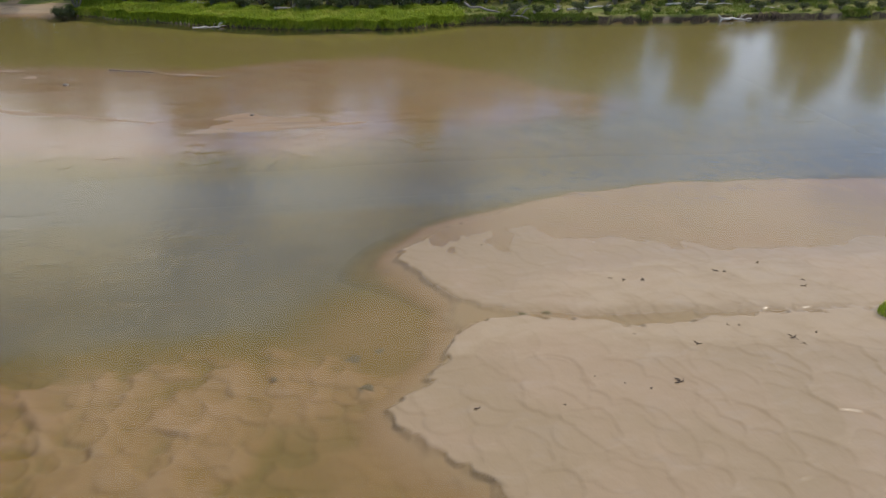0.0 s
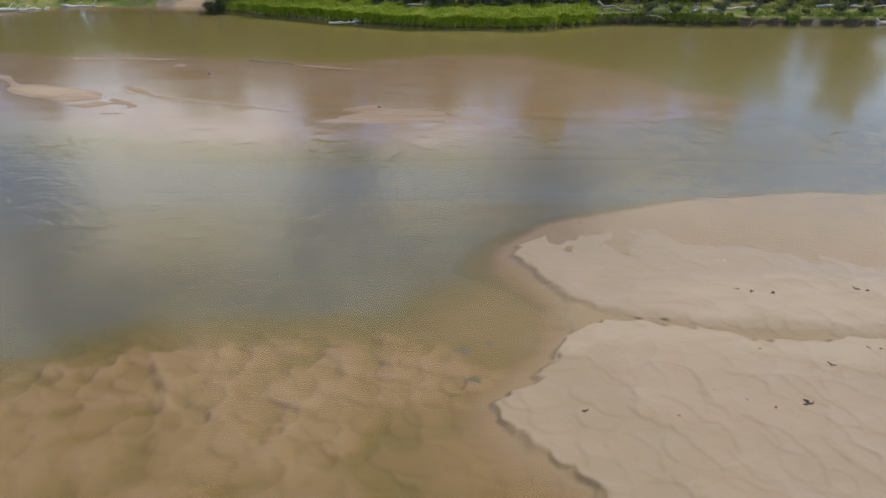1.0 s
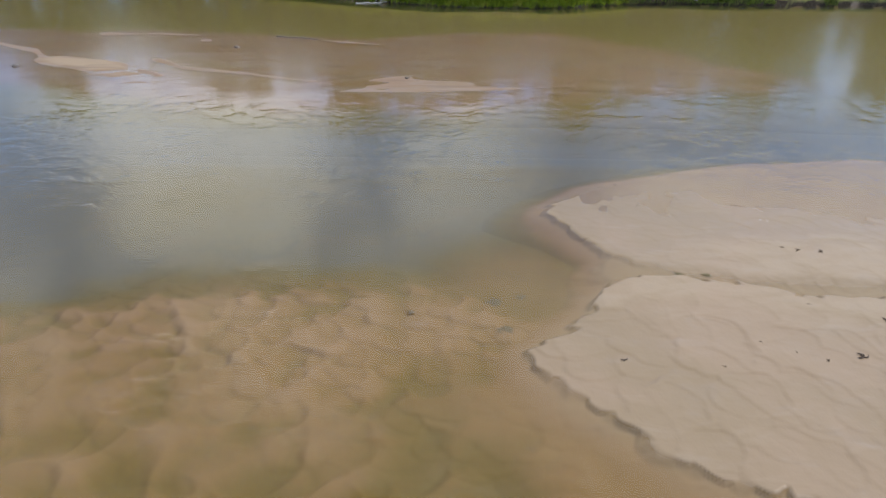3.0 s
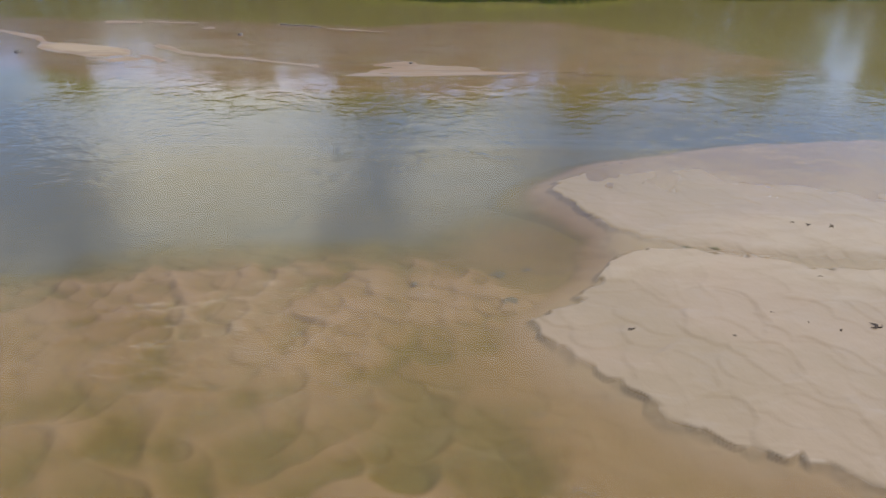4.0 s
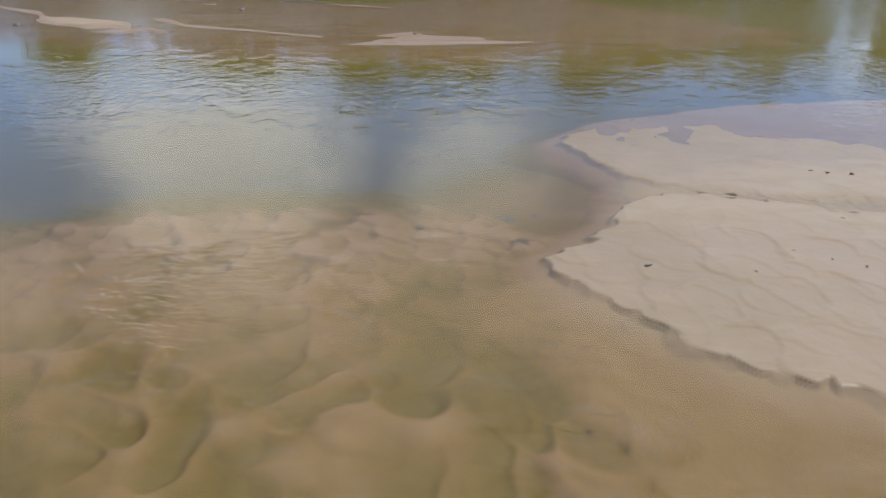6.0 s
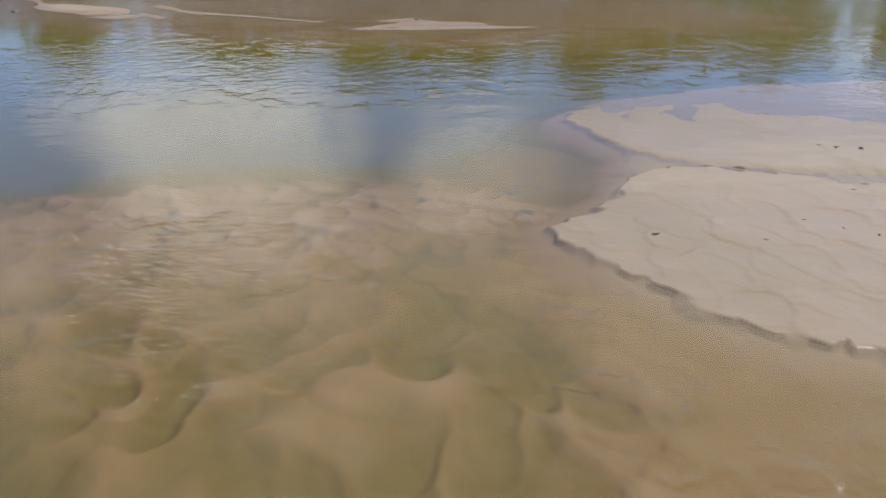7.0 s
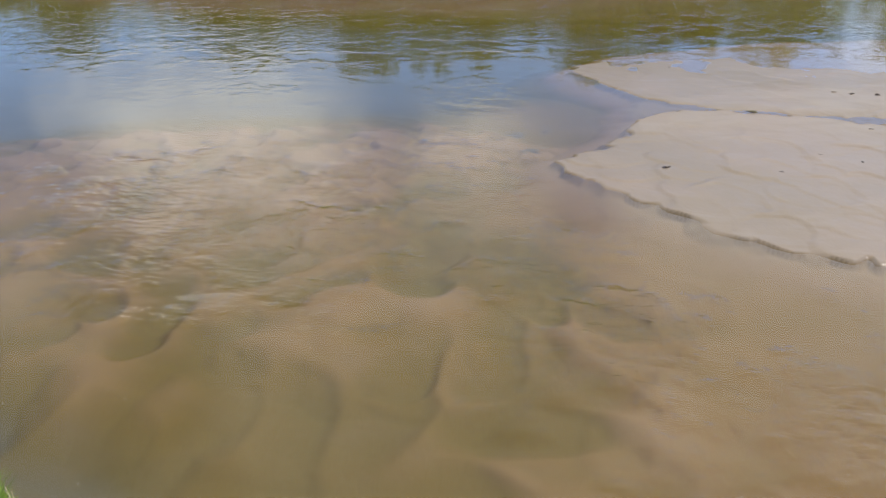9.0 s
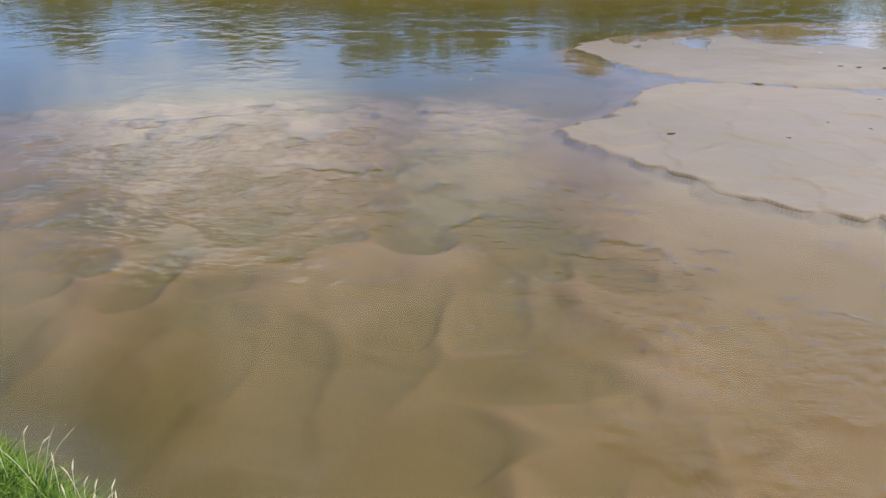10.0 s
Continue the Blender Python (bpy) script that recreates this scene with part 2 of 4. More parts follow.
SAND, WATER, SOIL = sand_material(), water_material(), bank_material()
GRASS = leaf_material("meadow_grass", (0.120, 0.200, 0.015), (0.460, 0.540, 0.050), (0.55, 0.53, 0.10), 0.45)
SEDGE = leaf_material("bank_sedge", (0.080, 0.135, 0.018), (0.270, 0.330, 0.055), (0.36, 0.33, 0.12))
NEAR_GRASS = leaf_material("lush_grass", (0.030, 0.090, 0.006), (0.400, 0.560, 0.080), (0.48, 0.54, 0.15), 0.35)
LEAF = leaf_material("cottonwood_leaf", (0.125, 0.185, 0.020), (0.270, 0.330, 0.045), None, 0.5)
SHRUB = leaf_material("willow_leaf", (0.045, 0.060, 0.022), (0.100, 0.120, 0.045))
STRAW = plain("dry_straw", (0.64, 0.50, 0.27), (0.80, 0.68, 0.42), 9.0)
BARK = wood_material("bark", (0.085, 0.065, 0.050), (0.17, 0.14, 0.11))
DRIFT = wood_material("bleached_wood", (0.36, 0.33, 0.29), (0.62, 0.59, 0.54))
GREYWOOD = wood_material("grey_wood", (0.16, 0.14, 0.12), (0.33, 0.30, 0.26))
TWIG = plain("wet_twig", (0.060, 0.038, 0.024), (0.130, 0.088, 0.056), 12.0, 0.9)
STONE = plain("dark_stone", (0.10, 0.085, 0.07), (0.22, 0.19, 0.16), 6.0)
FOAM = plain("foam", (0.70, 0.68, 0.62), (0.85, 0.84, 0.80), 20.0)
LITTER = plain("sunken_litter", (0.100, 0.082, 0.034), (0.150, 0.118, 0.055), 5.0, 1.0)

# ---- the lie of the land ----
RNG = np.random.default_rng(7)
LATTICE = RNG.random((257, 257))
LATTICE[256, :], LATTICE[:, 256] = LATTICE[0, :], LATTICE[:, 0]


def lattice_noise(x, y):
    x, y = np.mod(x, 256.0), np.mod(y, 256.0)
    i, j = np.minimum(x.astype(int), 255), np.minimum(y.astype(int), 255)
    u, v = x - i, y - j
    u, v = u * u * (3 - 2 * u), v * v * (3 - 2 * v)
    a = LATTICE[i, j] * (1 - u) + LATTICE[i + 1, j] * u
    b = LATTICE[i, j + 1] * (1 - u) + LATTICE[i + 1, j + 1] * u
    return a * (1 - v) + b * v


def fbm(x, y, size, octaves=4, seed=0):
    """Rough noise from -1 to 1, with lumps of about that size in metres."""
    total, amp, norm = 0.0, 1.0, 0.0
    x, y = np.asarray(x, float) / size + 17.3 * seed + 100, np.asarray(y, float) / size + 41.7 * seed + 100
    for _ in range(octaves):
        total, norm = total + amp * (2 * lattice_noise(x, y) - 1), norm + amp
        x, y, amp = x * 2.03 + 5.1, y * 2.03 + 9.7, amp * 0.5
    return total / norm


def step(a, b, v):
    t = np.clip((v - a) / (b - a), 0, 1)
    return t * t * (3 - 2 * t)


def inside(poly, x, y):
    """Distance in metres from a closed outline, positive inside."""
    x, y = np.asarray(x, float), np.asarray(y, float)
    best, odd = np.full(x.shape, 1e9), np.zeros(x.shape, bool)
    for (ax, ay), (bx, by) in zip(poly, poly[1:] + poly[:1]):
        dx, dy = bx - ax, by - ay
        t = np.clip(((x - ax) * dx + (y - ay) * dy) / (dx * dx + dy * dy), 0, 1)
        best = np.minimum(best, np.hypot(x - ax - t * dx, y - ay - t * dy))
        cross = (ay > y) != (by > y)
        odd ^= cross & (x < dx * (y - ay) / (dy if dy else 1e-9) + ax)
    return np.where(odd, best, -best)


def tongues(x, y, cell, heading, seed, stretch=1.4, soft=0.80, warp=0.55, dome=0.0):
    """Overlapping lobes of drifted sand, each rising gently towards heading (degrees) and ending in a rounded drop; 0 to 1."""
    c, s = math.cos(radians(heading)), math.sin(radians(heading))
    wx, wy = x + cell * warp * fbm(x, y, cell * 2.0, 3, seed + 3), y + cell * warp * fbm(x, y, cell * 2.0, 3, seed + 4)
    u, v = (c * wx + s * wy) / (cell * stretch), (-s * wx + c * wy) / cell
    iu, iv = np.floor(u).astype(int), np.floor(v).astype(int)
    rng = np.random.default_rng(seed)
    tab = rng.random((64, 64, 4))
    h = np.zeros(x.shape)
    for du in (-2, -1, 0, 1, 2):
        for dv in (-1, 0, 1):
            t = tab[(iu + du) % 64, (iv + dv) % 64]
            pu, pv = u - (iu + du + t[..., 0]), v - (iv + dv + t[..., 1])
            r = 0.55 + 0.50 * t[..., 2]
            q = np.hypot(pu * np.where(pu > 0, 1.0, 0.55), pv) / r
            top = (0.55 + 0.45 * t[..., 3]) * np.clip(0.52 + 0.48 * pu / r, 0.0, 1.0)
            h = np.maximum(h, top * step(1.0, soft, q) * (1 - dome * np.minimum(q, 1) ** 2))
    return h


def pockets(x, y, cell, heading, seed, stretch=1.2, soft=0.75, warp=0.6, dome=0.1):
    """Scoured hollows, each sinking gently towards heading and ending in a rounded rise; 0 (deep) to 1."""
    return 1 - tongues(x, y, cell, heading, seed, stretch, soft, warp, dome)


def scoops(x, y, spots, heading):
    """Single scoured hollows (centre, radius) sinking towards heading; 0 to 1."""
    c, s = math.cos(radians(heading)), math.sin(radians(heading))
    x, y = x + 0.65 * fbm(x, y, 1.7, 4, 61), y + 0.65 * fbm(x, y, 1.7, 4, 62)
    h = np.zeros(np.shape(x))
    for px, py, r in spots:
        u, v = (c * (x - px) + s * (y - py)) / r, (-s * (x - px) + c * (y - py)) / r
        q = np.hypot(u * np.where(u > 0, 1.0, 0.6), v)
        h = np.maximum(h, np.clip(0.45 + 0.55 * u, 0, 1) * step(1.0, 0.90, q))
    return h


FAR_X = [-400, -120, -56, -51, -41, -29, -20, -10, -0.3, 9, 18, 27, 45, 75, 140, 400]
FAR_Y = [150, 112, 97.5, 101.5, 102, 99.5, 94.3, 90.0, 86.3, 86.4, 89.5, 90.2, 89.5, 89.9, 96, 120]
NEAR_X = [-400, -40, -12, -7.5, -5.6, -4.2, -2.5, 0, 6, 14, 60, 400]
NEAR_Y = [60, 24, 10.9, 7.3, 6.05, 4.95, 3.9, 2.9, 0.6, -3, -16, -60]
BAR_NEAR = [(1.80, 18.9), (2.64, 19.8), (3.4, 20.6), (4.0, 21.5), (4.5, 22.6), (5.4, 23.6), (7.2, 23.65), (9.0, 23.3), (11.8, 22.4), (15, 22.6), (20.5, 22.3),
            (32, 22.0), (32, 8), (24, 10), (12, 11.7), (8.6, 12.4), (8.0, 13.15), (6.7, 13.5), (5.6, 14.1), (5.1, 14.4), (4.4, 15.3), (3.55, 16.2), (2.6, 17.2), (2.05, 18.2)]
BAR_MID = [(3.2, 29.6), (4.1, 30.9), (5.5, 32.3), (8.4, 33.8), (13, 35.3), (20, 36.4), (34, 35.5), (34, 22.6), (21, 22.7), (16.5, 23.7), (11.7, 24.0), (9.5, 24.3),
           (7.8, 24.7), (6.1, 25.1), (5.2, 25.6), (4.75, 26.2), (4.2, 27.3), (3.6, 28.6)]
SCOOPS = [(4.1, 18.9, 2.0), (5.6, 16.5, 0.9), (6.1, 14.4, 1.0), (7.3, 19.5, 1.6), (7.7, 17.0, 1.1), (9.4, 16.4, 1.5), (10.6, 18.6, 1.7), (8.6, 14.6, 1.1), (12.6, 16.2, 1.6), (12.8, 13.6, 1.5), (14.6, 19.0, 1.8)]
GUT = [(5.2, 25.9), (4.6, 24.3), (5.0, 22.6), (20, 20), (23, 23), (16, 26)]
SHOAL = [(-34, 25), (-16, 21.7), (-11.5, 23.2), (-6, 23.6), (-2.8, 23.3), (0.9, 22.6), (2.8, 21.6), (4.6, 19.5), (7, 15), (10, 13.2), (30, 12), (30, -6), (-34, -6)]
FAR_BAR = [(-60, 62), (-38, 55), (-25, 50.8), (-14, 47.6), (0, 47.9), (8.3, 48.8), (16, 51), (22, 55), (17, 60), (10.5, 63.5), (6, 68.5), (-1, 69.4), (-6.4, 67),
           (-8.2, 65.5), (-18, 69.2), (-29, 71), (-38, 69.2), (-60, 74)]
MOUND = [(-34.6, 58.6), (-33.6, 59.5), (-29.5, 58.3), (-26.7, 56.7), (-26.4, 55.4), (-28.8, 54.6), (-32, 56.4)]
SPIT = [(-28.7, 53.5), (-26.3, 53.0), (-24.2, 54.2), (-26.0, 54.9)]
LIP = [(-11.5, 51.0), (-11.2, 52.2), (-10.1, 53.3), (-5.2, 53.9), (-1, 52), (2.5, 50.7), (-2.7, 49.7), (-6, 49.4), (-9, 49.4)]
RIDGE = [(-37.3, 69.3), (-34.4, 67.7), (-31.8, 65.3), (-28.7, 66.8), (-28.1, 68.2), (-30.7, 70.2), (-34.3, 70.7)]
RED_FLAT = [(-30, 69.9), (-24.5, 68.3), (-20, 65), (-18, 60), (-21, 57.4), (-24.5, 60.4), (-26.5, 64.5)]
EAST_FLAT = [(-6.7, 67.2), (-4, 64.2), (2.5, 62.8), (12, 61), (15, 64), (9, 69), (2.8, 70.1), (-2.2, 69.4)]
# thin crests of sand left by the falling water: outline points, half width, height
CRESTS = [([(-25.4, 59.1), (-22.7, 56.6), (-20.3, 55.5), (-17.1, 54.6), (-13.3, 52.9), (-11.4, 52.2)], 0.34, 0.032), ([(-18.1, 68.9), (-13.7, 67.3), (-8.2, 65.5)], 0.2, 0.02),
          ([(-42, 65.2), (-37.2, 62.3), (-34.4, 59.2)], 0.3, 0.02), ([(-25.1, 55.3), (-23, 53.6), (-23.1, 51.5), (-24.9, 51.4)], 0.3, 0.015),
          ([(-9, 49.5), (-2.7, 49.9), (1.9, 50.4), (7, 51.5)], 0.2, 0.03), ([(-29.9, 69.9), (-27, 69.6), (-24.5, 69.2)], 0.25, 0.02)]


def land(x, y):
    """Height of river bed, bars and banks, the water standing at 0."""
    x, y = np.asarray(x, float), np.asarray(y, float)
    calm_wob = 0.26 * fbm(x, y, 1.3, 2, 1)
    wob = 0.26 * fbm(x, y, 1.3, 3, 1) + 0.15 * fbm(x, y, 0.5, 3, 6)
    big = fbm(x, y, 9.0, 4, 2)
    z = -0.80 + 0.22 * big
    # near shoal with drifting lobes
    s = inside(SHOAL, x, y) + 0.8 * fbm(x, y, 3.0, 3, 5)
    small = 0.5 * pockets(x, y, 0.95, 305, 11, 1.1, 0.55, 0.5, 0.2) + 0.5 * tongues(x, y, 1.05, 250, 13, 0.85, 0.55, 0.5, 0.4)
    large = 0.65 * pockets(x, y, 1.6, 322, 12, 1.0, 0.52, 0.9, 0.3) + 0.35 * tongues(x, y, 1.4, 175, 14, 1.1, 0.45, 0.7, 0.4)
    near_by = step(17.0, 12.0, y + 0.25 * x)
    lob = small + (large - small) * near_by - 0.45 + 0.05 * fbm(x, y, 0.7, 2, 18)
    lob = lob * (1 - 0.75 * step(0.5, 4.0, x) * step(14, 10, y)) * (1 - 0.7 * step(-0.6, -2.0, x) * step(9.0, 6.5, y))
    hollow = step(17, 6, y) * step(3.0, -3.0, x)
    zs = -0.32 - 0.08 * near_by - 0.11 * hollow + (0.43 + 0.08 * near_by) * lob + 0.05 * big
    zs = zs - 0.20 * step(1.0, 0.2, np.hypot((x - 0.4) / 4.4, (y - 15.6) / 5.2))
    zs = np.minimum(zs + 0.10 * step(-1, 5, x) * step(13, 7, y), -0.06)
    z = z + (zs - z) * step(-2.8, 1.5, s)
    z = np.maximum(z, z + (-0.41 + 0.03 * big - z) * step(5.5, 1.5, np.hypot(x - 2.0, y - 24.0)))
    z = z - (z + 0.9) * step(36.5, 38, y) * step(47, 44, y)
    z = z + (0.28 + 0.04 * big) * step(70, 80, y)
    # shallow gut between the two bars
    g = inside(GUT, x, y) + wob
    z = z + (-0.07 + 0.02 * big - z) * step(-1.3, 0.3, g)
    # far, hardly drowned bars
    f = inside(FAR_BAR, x, y) + 1.6 * fbm(x, y, 5.0, 3, 8)
    streak = fbm(0.35 * x + 0.2 * y, y - 0.1 * x, 2.2, 4, 9)
    zf = -0.050 - 0.03 * step(-6, 12, x) + 0.07 * streak + 0.016 * fbm(0.5 * x, y, 1.1, 3, 13) + 0.04 * fbm(x, y, 12.0, 3, 10)
    zf = np.where(zf > -0.01, -0.01 + 0.25 * (zf + 0.01), zf)
    east = step(-8, 10, x)
    z = z + (zf - z) * (np.sqrt(step(-6.0, 2.0, f)) * (1 - east) + step(-15.0, 5.0, f) * east)
    rag = 0.55 * fbm(0.6 * x, y, 2.0, 4, 14)
    for poly, top, w in ((MOUND, 0.13, 0.8), (SPIT, 0.05, 0.6), (LIP, 0.004, 1.4), (RIDGE, 0.0, 1.2), (RED_FLAT, -0.008, 2.5), (EAST_FLAT, -0.06, 8.0)):
        e = inside(poly, x, y) + rag
        z = np.maximum(z, z + (top + 0.03 * streak - z) * step(-w, 0.6 * w, e))
    for line, w, top in CRESTS:
        e = -inside(line + line[-2:0:-1], x, y) + 0.8 * rag
        z = np.maximum(z, z + (top + 0.03 * streak - z) * step(2.2 * w, 0.0, np.abs(e)))
    # gentle foot of the two bars, smooth sand on its near side
    d = np.maximum(inside(BAR_NEAR, x, y), inside(BAR_MID, x, y)) + calm_wob
    z = np.maximum(z, -0.12 - 0.28 * step(0.1, -1.7, d) - 0.45 * step(-0.6, -3.5, d) + 0.02 * big)
    foot = step(-5.5, -1.2, inside(BAR_NEAR, x, y) + 3 * fbm(x, y, 3.0, 2, 7)) * step(19.5, 17.0, y)
    z = z + (-0.12 - 0.23 * step(0.1, -1.7, d) + 0.05 * big + 0.12 * lob - z) * foot
    # middle bar, its far side running under water
    a = inside(BAR_MID, x, y) + 0.8 * wob + 0.4 * (tongues(x, y, 0.9, 215, 32, 1.1, 0.8, 0.7) - 0.36)
    la = 0.55 * pockets(x, y, 1.6, 28, 21, 0.95, 0.80, 0.3, 0.2) + 0.45 * tongues(x, y, 1.4, 205, 24, 0.9, 0.80, 0.3, 0.2) + 0.1 * fbm(x, y, 0.7, 3, 28)
    fall = step(26.5, 34.5, y + 0.16 * (x - 9))
    za = 0.034 - 0.066 * fall - 0.02 * step(9, 20, x) * fall + 0.05 * (la - 0.5) * step(1.0, 0.4, fall) + 0.055 * step(28.0, 25.0, y - 0.05 * x + 0.8 * fbm(x, y, 3.0, 3, 30)) * step(6, 11, x) + 0.010 * big + 0.030 * fbm(x, y, 1.8, 4, 29) * step(0.05, 0.4, fall)
    soft = 0.24 + 1.0 * step(27.5, 26.0, y) * step(5.5, 8.0, x) + 1.3 * step(6, 14, x) * step(29, 32, y)
    edge = step(-soft, 0.15, a)
    z = z + (za - z) * edge
    # near bar
    b = inside(BAR_NEAR, x, y) + 0.7 * wob + 0.55 * (tongues(x, y, 0.8, 222, 31, 1.1, 0.8, 0.7) - 0.36)
    here = step(-0.25, 0.25, fbm(x, y, 4.0, 2, 26))
    lb = 0.60 - 0.24 * scoops(x, y, SCOOPS, 28) + 0.46 * (0.35 + 0.65 * here) * (pockets(x, y, 1.2, 30, 22, 0.9, 0.82, 0.45, 0.2) - 0.6) + 0.40 * (1.2 - here) * (tongues(x, y, 1.15, 212, 23, 0.95, 0.82, 0.45, 0.2) - 0.4)
    lb = lb + 0.10 * fbm(x, y, 0.8, 3, 27)
    dry = step(20.0, 22.4, y + 0.12 * (x - 10) + 0.8 * fbm(x, y, 3.0, 3, 30))
    zb = 0.022 + 0.070 * dry + 0.13 * (lb - 0.47) * (1 - 0.75 * dry) + 0.012 * big
    z = z + (np.maximum(zb, 0.004 + 0.02 * lb) - z) * step(-0.26, 0.06, b)
    # islet of turf
    i = 1.3 * (1 - np.hypot((x - 25.0) / 4.0, (y - 21.7) / 1.3)) + 0.15 * wob
    z = np.maximum(z, 0.03 + 0.22 * step(0.0, 0.25, i) - 3 * (i < -0.3))
    # far bank
    t = y - np.interp(x, FAR_X, FAR_Y) + 0.7 * fbm(x, y, 4.0, 3, 15)
    zk = -0.75 + 0.72 * step(-0.35 - 3 * step(-28, -32, x), 0, t) + 0.72 * step(-0.1, 0.16 + 2.0 * step(-28, -32, x), t) + 0.45 * step(0.5, 9, t) + 0.8 * step(9, 40, t) + 0.16 * big * step(0.5, 4, t)
    z = np.where(t > 0.0, zk, np.maximum(z, np.where(t > -4.5, zk, -9)))
    # near bank
    t = np.interp(x, NEAR_X, NEAR_Y) - y + 0.25 * fbm(x, y, 1.5, 3, 16)
    zk = -0.75 + 0.65 * step(-0.35, 0, t) + 0.95 * step(-0.1, 0.5, t) + 0.35 * step(0.4, 5, t) + 0.07 * fbm(x, y, 0.9, 3, 17) * step(0.3, 1, t)
    z = np.where(t > 0.0, zk, np.maximum(z - 0.25 * step(-2.2, -0.3, t), np.where(t > -0.6, zk, -9)))
    return z


def sheet(name, xs, ys, z, keep=None, mats=(), slot=None):
    """A grid of heights z[i, j] at xs[i], ys[j] as one smooth mesh; keep and slot are given face by face."""
    nx, ny = len(xs), len(ys)
    gx, gy = np.meshgrid(xs, ys, indexing="ij")
    co = np.stack([gx, gy, z], -1).reshape(-1, 3)
    idx = np.arange(nx * ny).reshape(nx, ny)
    quads = np.stack([idx[:-1, :-1], idx[1:, :-1], idx[1:, 1:], idx[:-1, 1:]], -1).reshape(-1, 4)
    slots = None if slot is None else slot.reshape(-1)
    if keep is not None:
        quads = quads[keep.reshape(-1)]
        slots = None if slots is None else slots[keep.reshape(-1)]
        used, inv = np.unique(quads, return_inverse=True)
        co, quads = co[used], inv.reshape(-1, 4)
    me = bpy.data.meshes.new(name)
    me.vertices.add(len(co))
    me.vertices.foreach_set("co", co.ravel())
    me.loops.add(quads.size)
    me.loops.foreach_set("vertex_index", quads.ravel().astype(np.int32))
    me.polygons.add(len(quads))
    me.polygons.foreach_set("loop_start", np.arange(0, quads.size, 4, dtype=np.int32))
    me.polygons.foreach_set("use_smooth", np.ones(len(quads), bool))
    for m in mats:
        me.materials.append(m)
    if slots is not None:
        me.polygons.foreach_set("material_index", slots.astype(np.int32))
    me.update(calc_edges=True)
    return new(name, me)


def centres(a):
    return 0.5 * (a[1:] + a[:-1])


def spaced(*runs):
    """Coordinates from runs of (start, end, step), each run beginning where the last ended."""
    out = [np.arange(a, b - 1e-6, d) for a, b, d in runs]
    return np.concatenate(out + [[runs[-1][1]]])


# fine stretch of bed and bars near by
X0, X1, Y0, Y1 = -24.0, 30.0, 4.0, 39.0
fx, fy = np.linspace(X0, X1, 760), np.linspace(Y0, Y1, 560)
GX, GY = np.meshgrid(fx, fy, indexing="ij")
GZ = land(GX, GY)
GZ = GZ - 0.06 * (1 - step(0.0, 0.6, np.minimum(np.minimum(GX - X0, X1 - GX), Y1 - GY)))
cx, cy = np.meshgrid(centres(fx), centres(fy), indexing="ij")
own_b = inside(BAR_NEAR, cx, cy) > -0.45
own_a = (inside(BAR_MID, cx, cy) > -0.6) & ~own_b
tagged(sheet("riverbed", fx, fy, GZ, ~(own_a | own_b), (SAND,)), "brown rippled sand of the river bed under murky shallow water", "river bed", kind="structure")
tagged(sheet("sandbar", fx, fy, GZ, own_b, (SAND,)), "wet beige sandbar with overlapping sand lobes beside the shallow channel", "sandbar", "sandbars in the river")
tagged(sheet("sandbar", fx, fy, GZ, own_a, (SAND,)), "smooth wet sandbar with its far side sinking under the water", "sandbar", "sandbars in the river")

# far bars
hx, hy = np.linspace(-66, 40, 420), np.linspace(43, 78, 180)
HX, HY = np.meshgrid(hx, hy, indexing="ij")
HZ = land(HX, HY)
HZ = HZ - 0.06 * (1 - step(0.0, 1.0, np.minimum(np.minimum(HX + 66, 40 - HX), np.minimum(HY - 43, 78 - HY))))
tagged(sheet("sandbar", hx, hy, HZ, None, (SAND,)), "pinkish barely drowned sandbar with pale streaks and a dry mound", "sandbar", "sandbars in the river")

# the rest of the ground, to the horizon
gx = spaced((-3000, -400, 200), (-400, -120, 20), (-120, -66, 2), (-66, -9, 0.5), (-9, 14, 0.2), (14, 90, 0.5), (90, 140, 2), (140, 400, 20), (400, 3000, 200))
gy = spaced((-3000, -400, 200), (-400, -40, 20), (-40, -4, 1), (-4, 8, 0.16), (8, 43, 1), (43, 82, 1), (82, 104, 0.25), (104, 130, 1), (130, 400, 15), (400, 3000, 200))
QX, QY = np.meshgrid(gx, gy, indexing="ij")
QZ = land(QX, QY)


def within(x, y, x0, x1, y0, y1):
    return np.minimum(np.minimum(x - x0, x1 - x), np.minimum(y - y0, y1 - y))


dip = np.maximum(step(0.0, 4.0, within(QX, QY, X0, X1, Y0, Y1)), step(0.0, 4.0, within(QX, QY, -66, 40, 43, 78)))
nearbank = np.interp(QX, NEAR_X, NEAR_Y) - QY
dip = dip * step(0.5, -0.8, nearbank)
QZ = QZ - 0.6 * dip
qx, qy = np.meshgrid(centres(gx), centres(gy), indexing="ij")
far_t = qy - np.interp(qx, FAR_X, FAR_Y) + 0.7 * fbm(qx, qy, 4.0, 3, 15)
near_t = np.interp(qx, NEAR_X, NEAR_Y) - qy
beach = (np.abs(qx + 34) < 4.5 + 1.5 * fbm(qx, qy, 2.0, 3, 40)) & (far_t < 4 + 2 * fbm(qx, qy, 3.0, 3, 41))
slot = ((far_t > -0.2) & ~beach) | (near_t > -0.5)
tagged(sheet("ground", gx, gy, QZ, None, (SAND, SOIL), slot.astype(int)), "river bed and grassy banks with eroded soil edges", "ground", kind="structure")

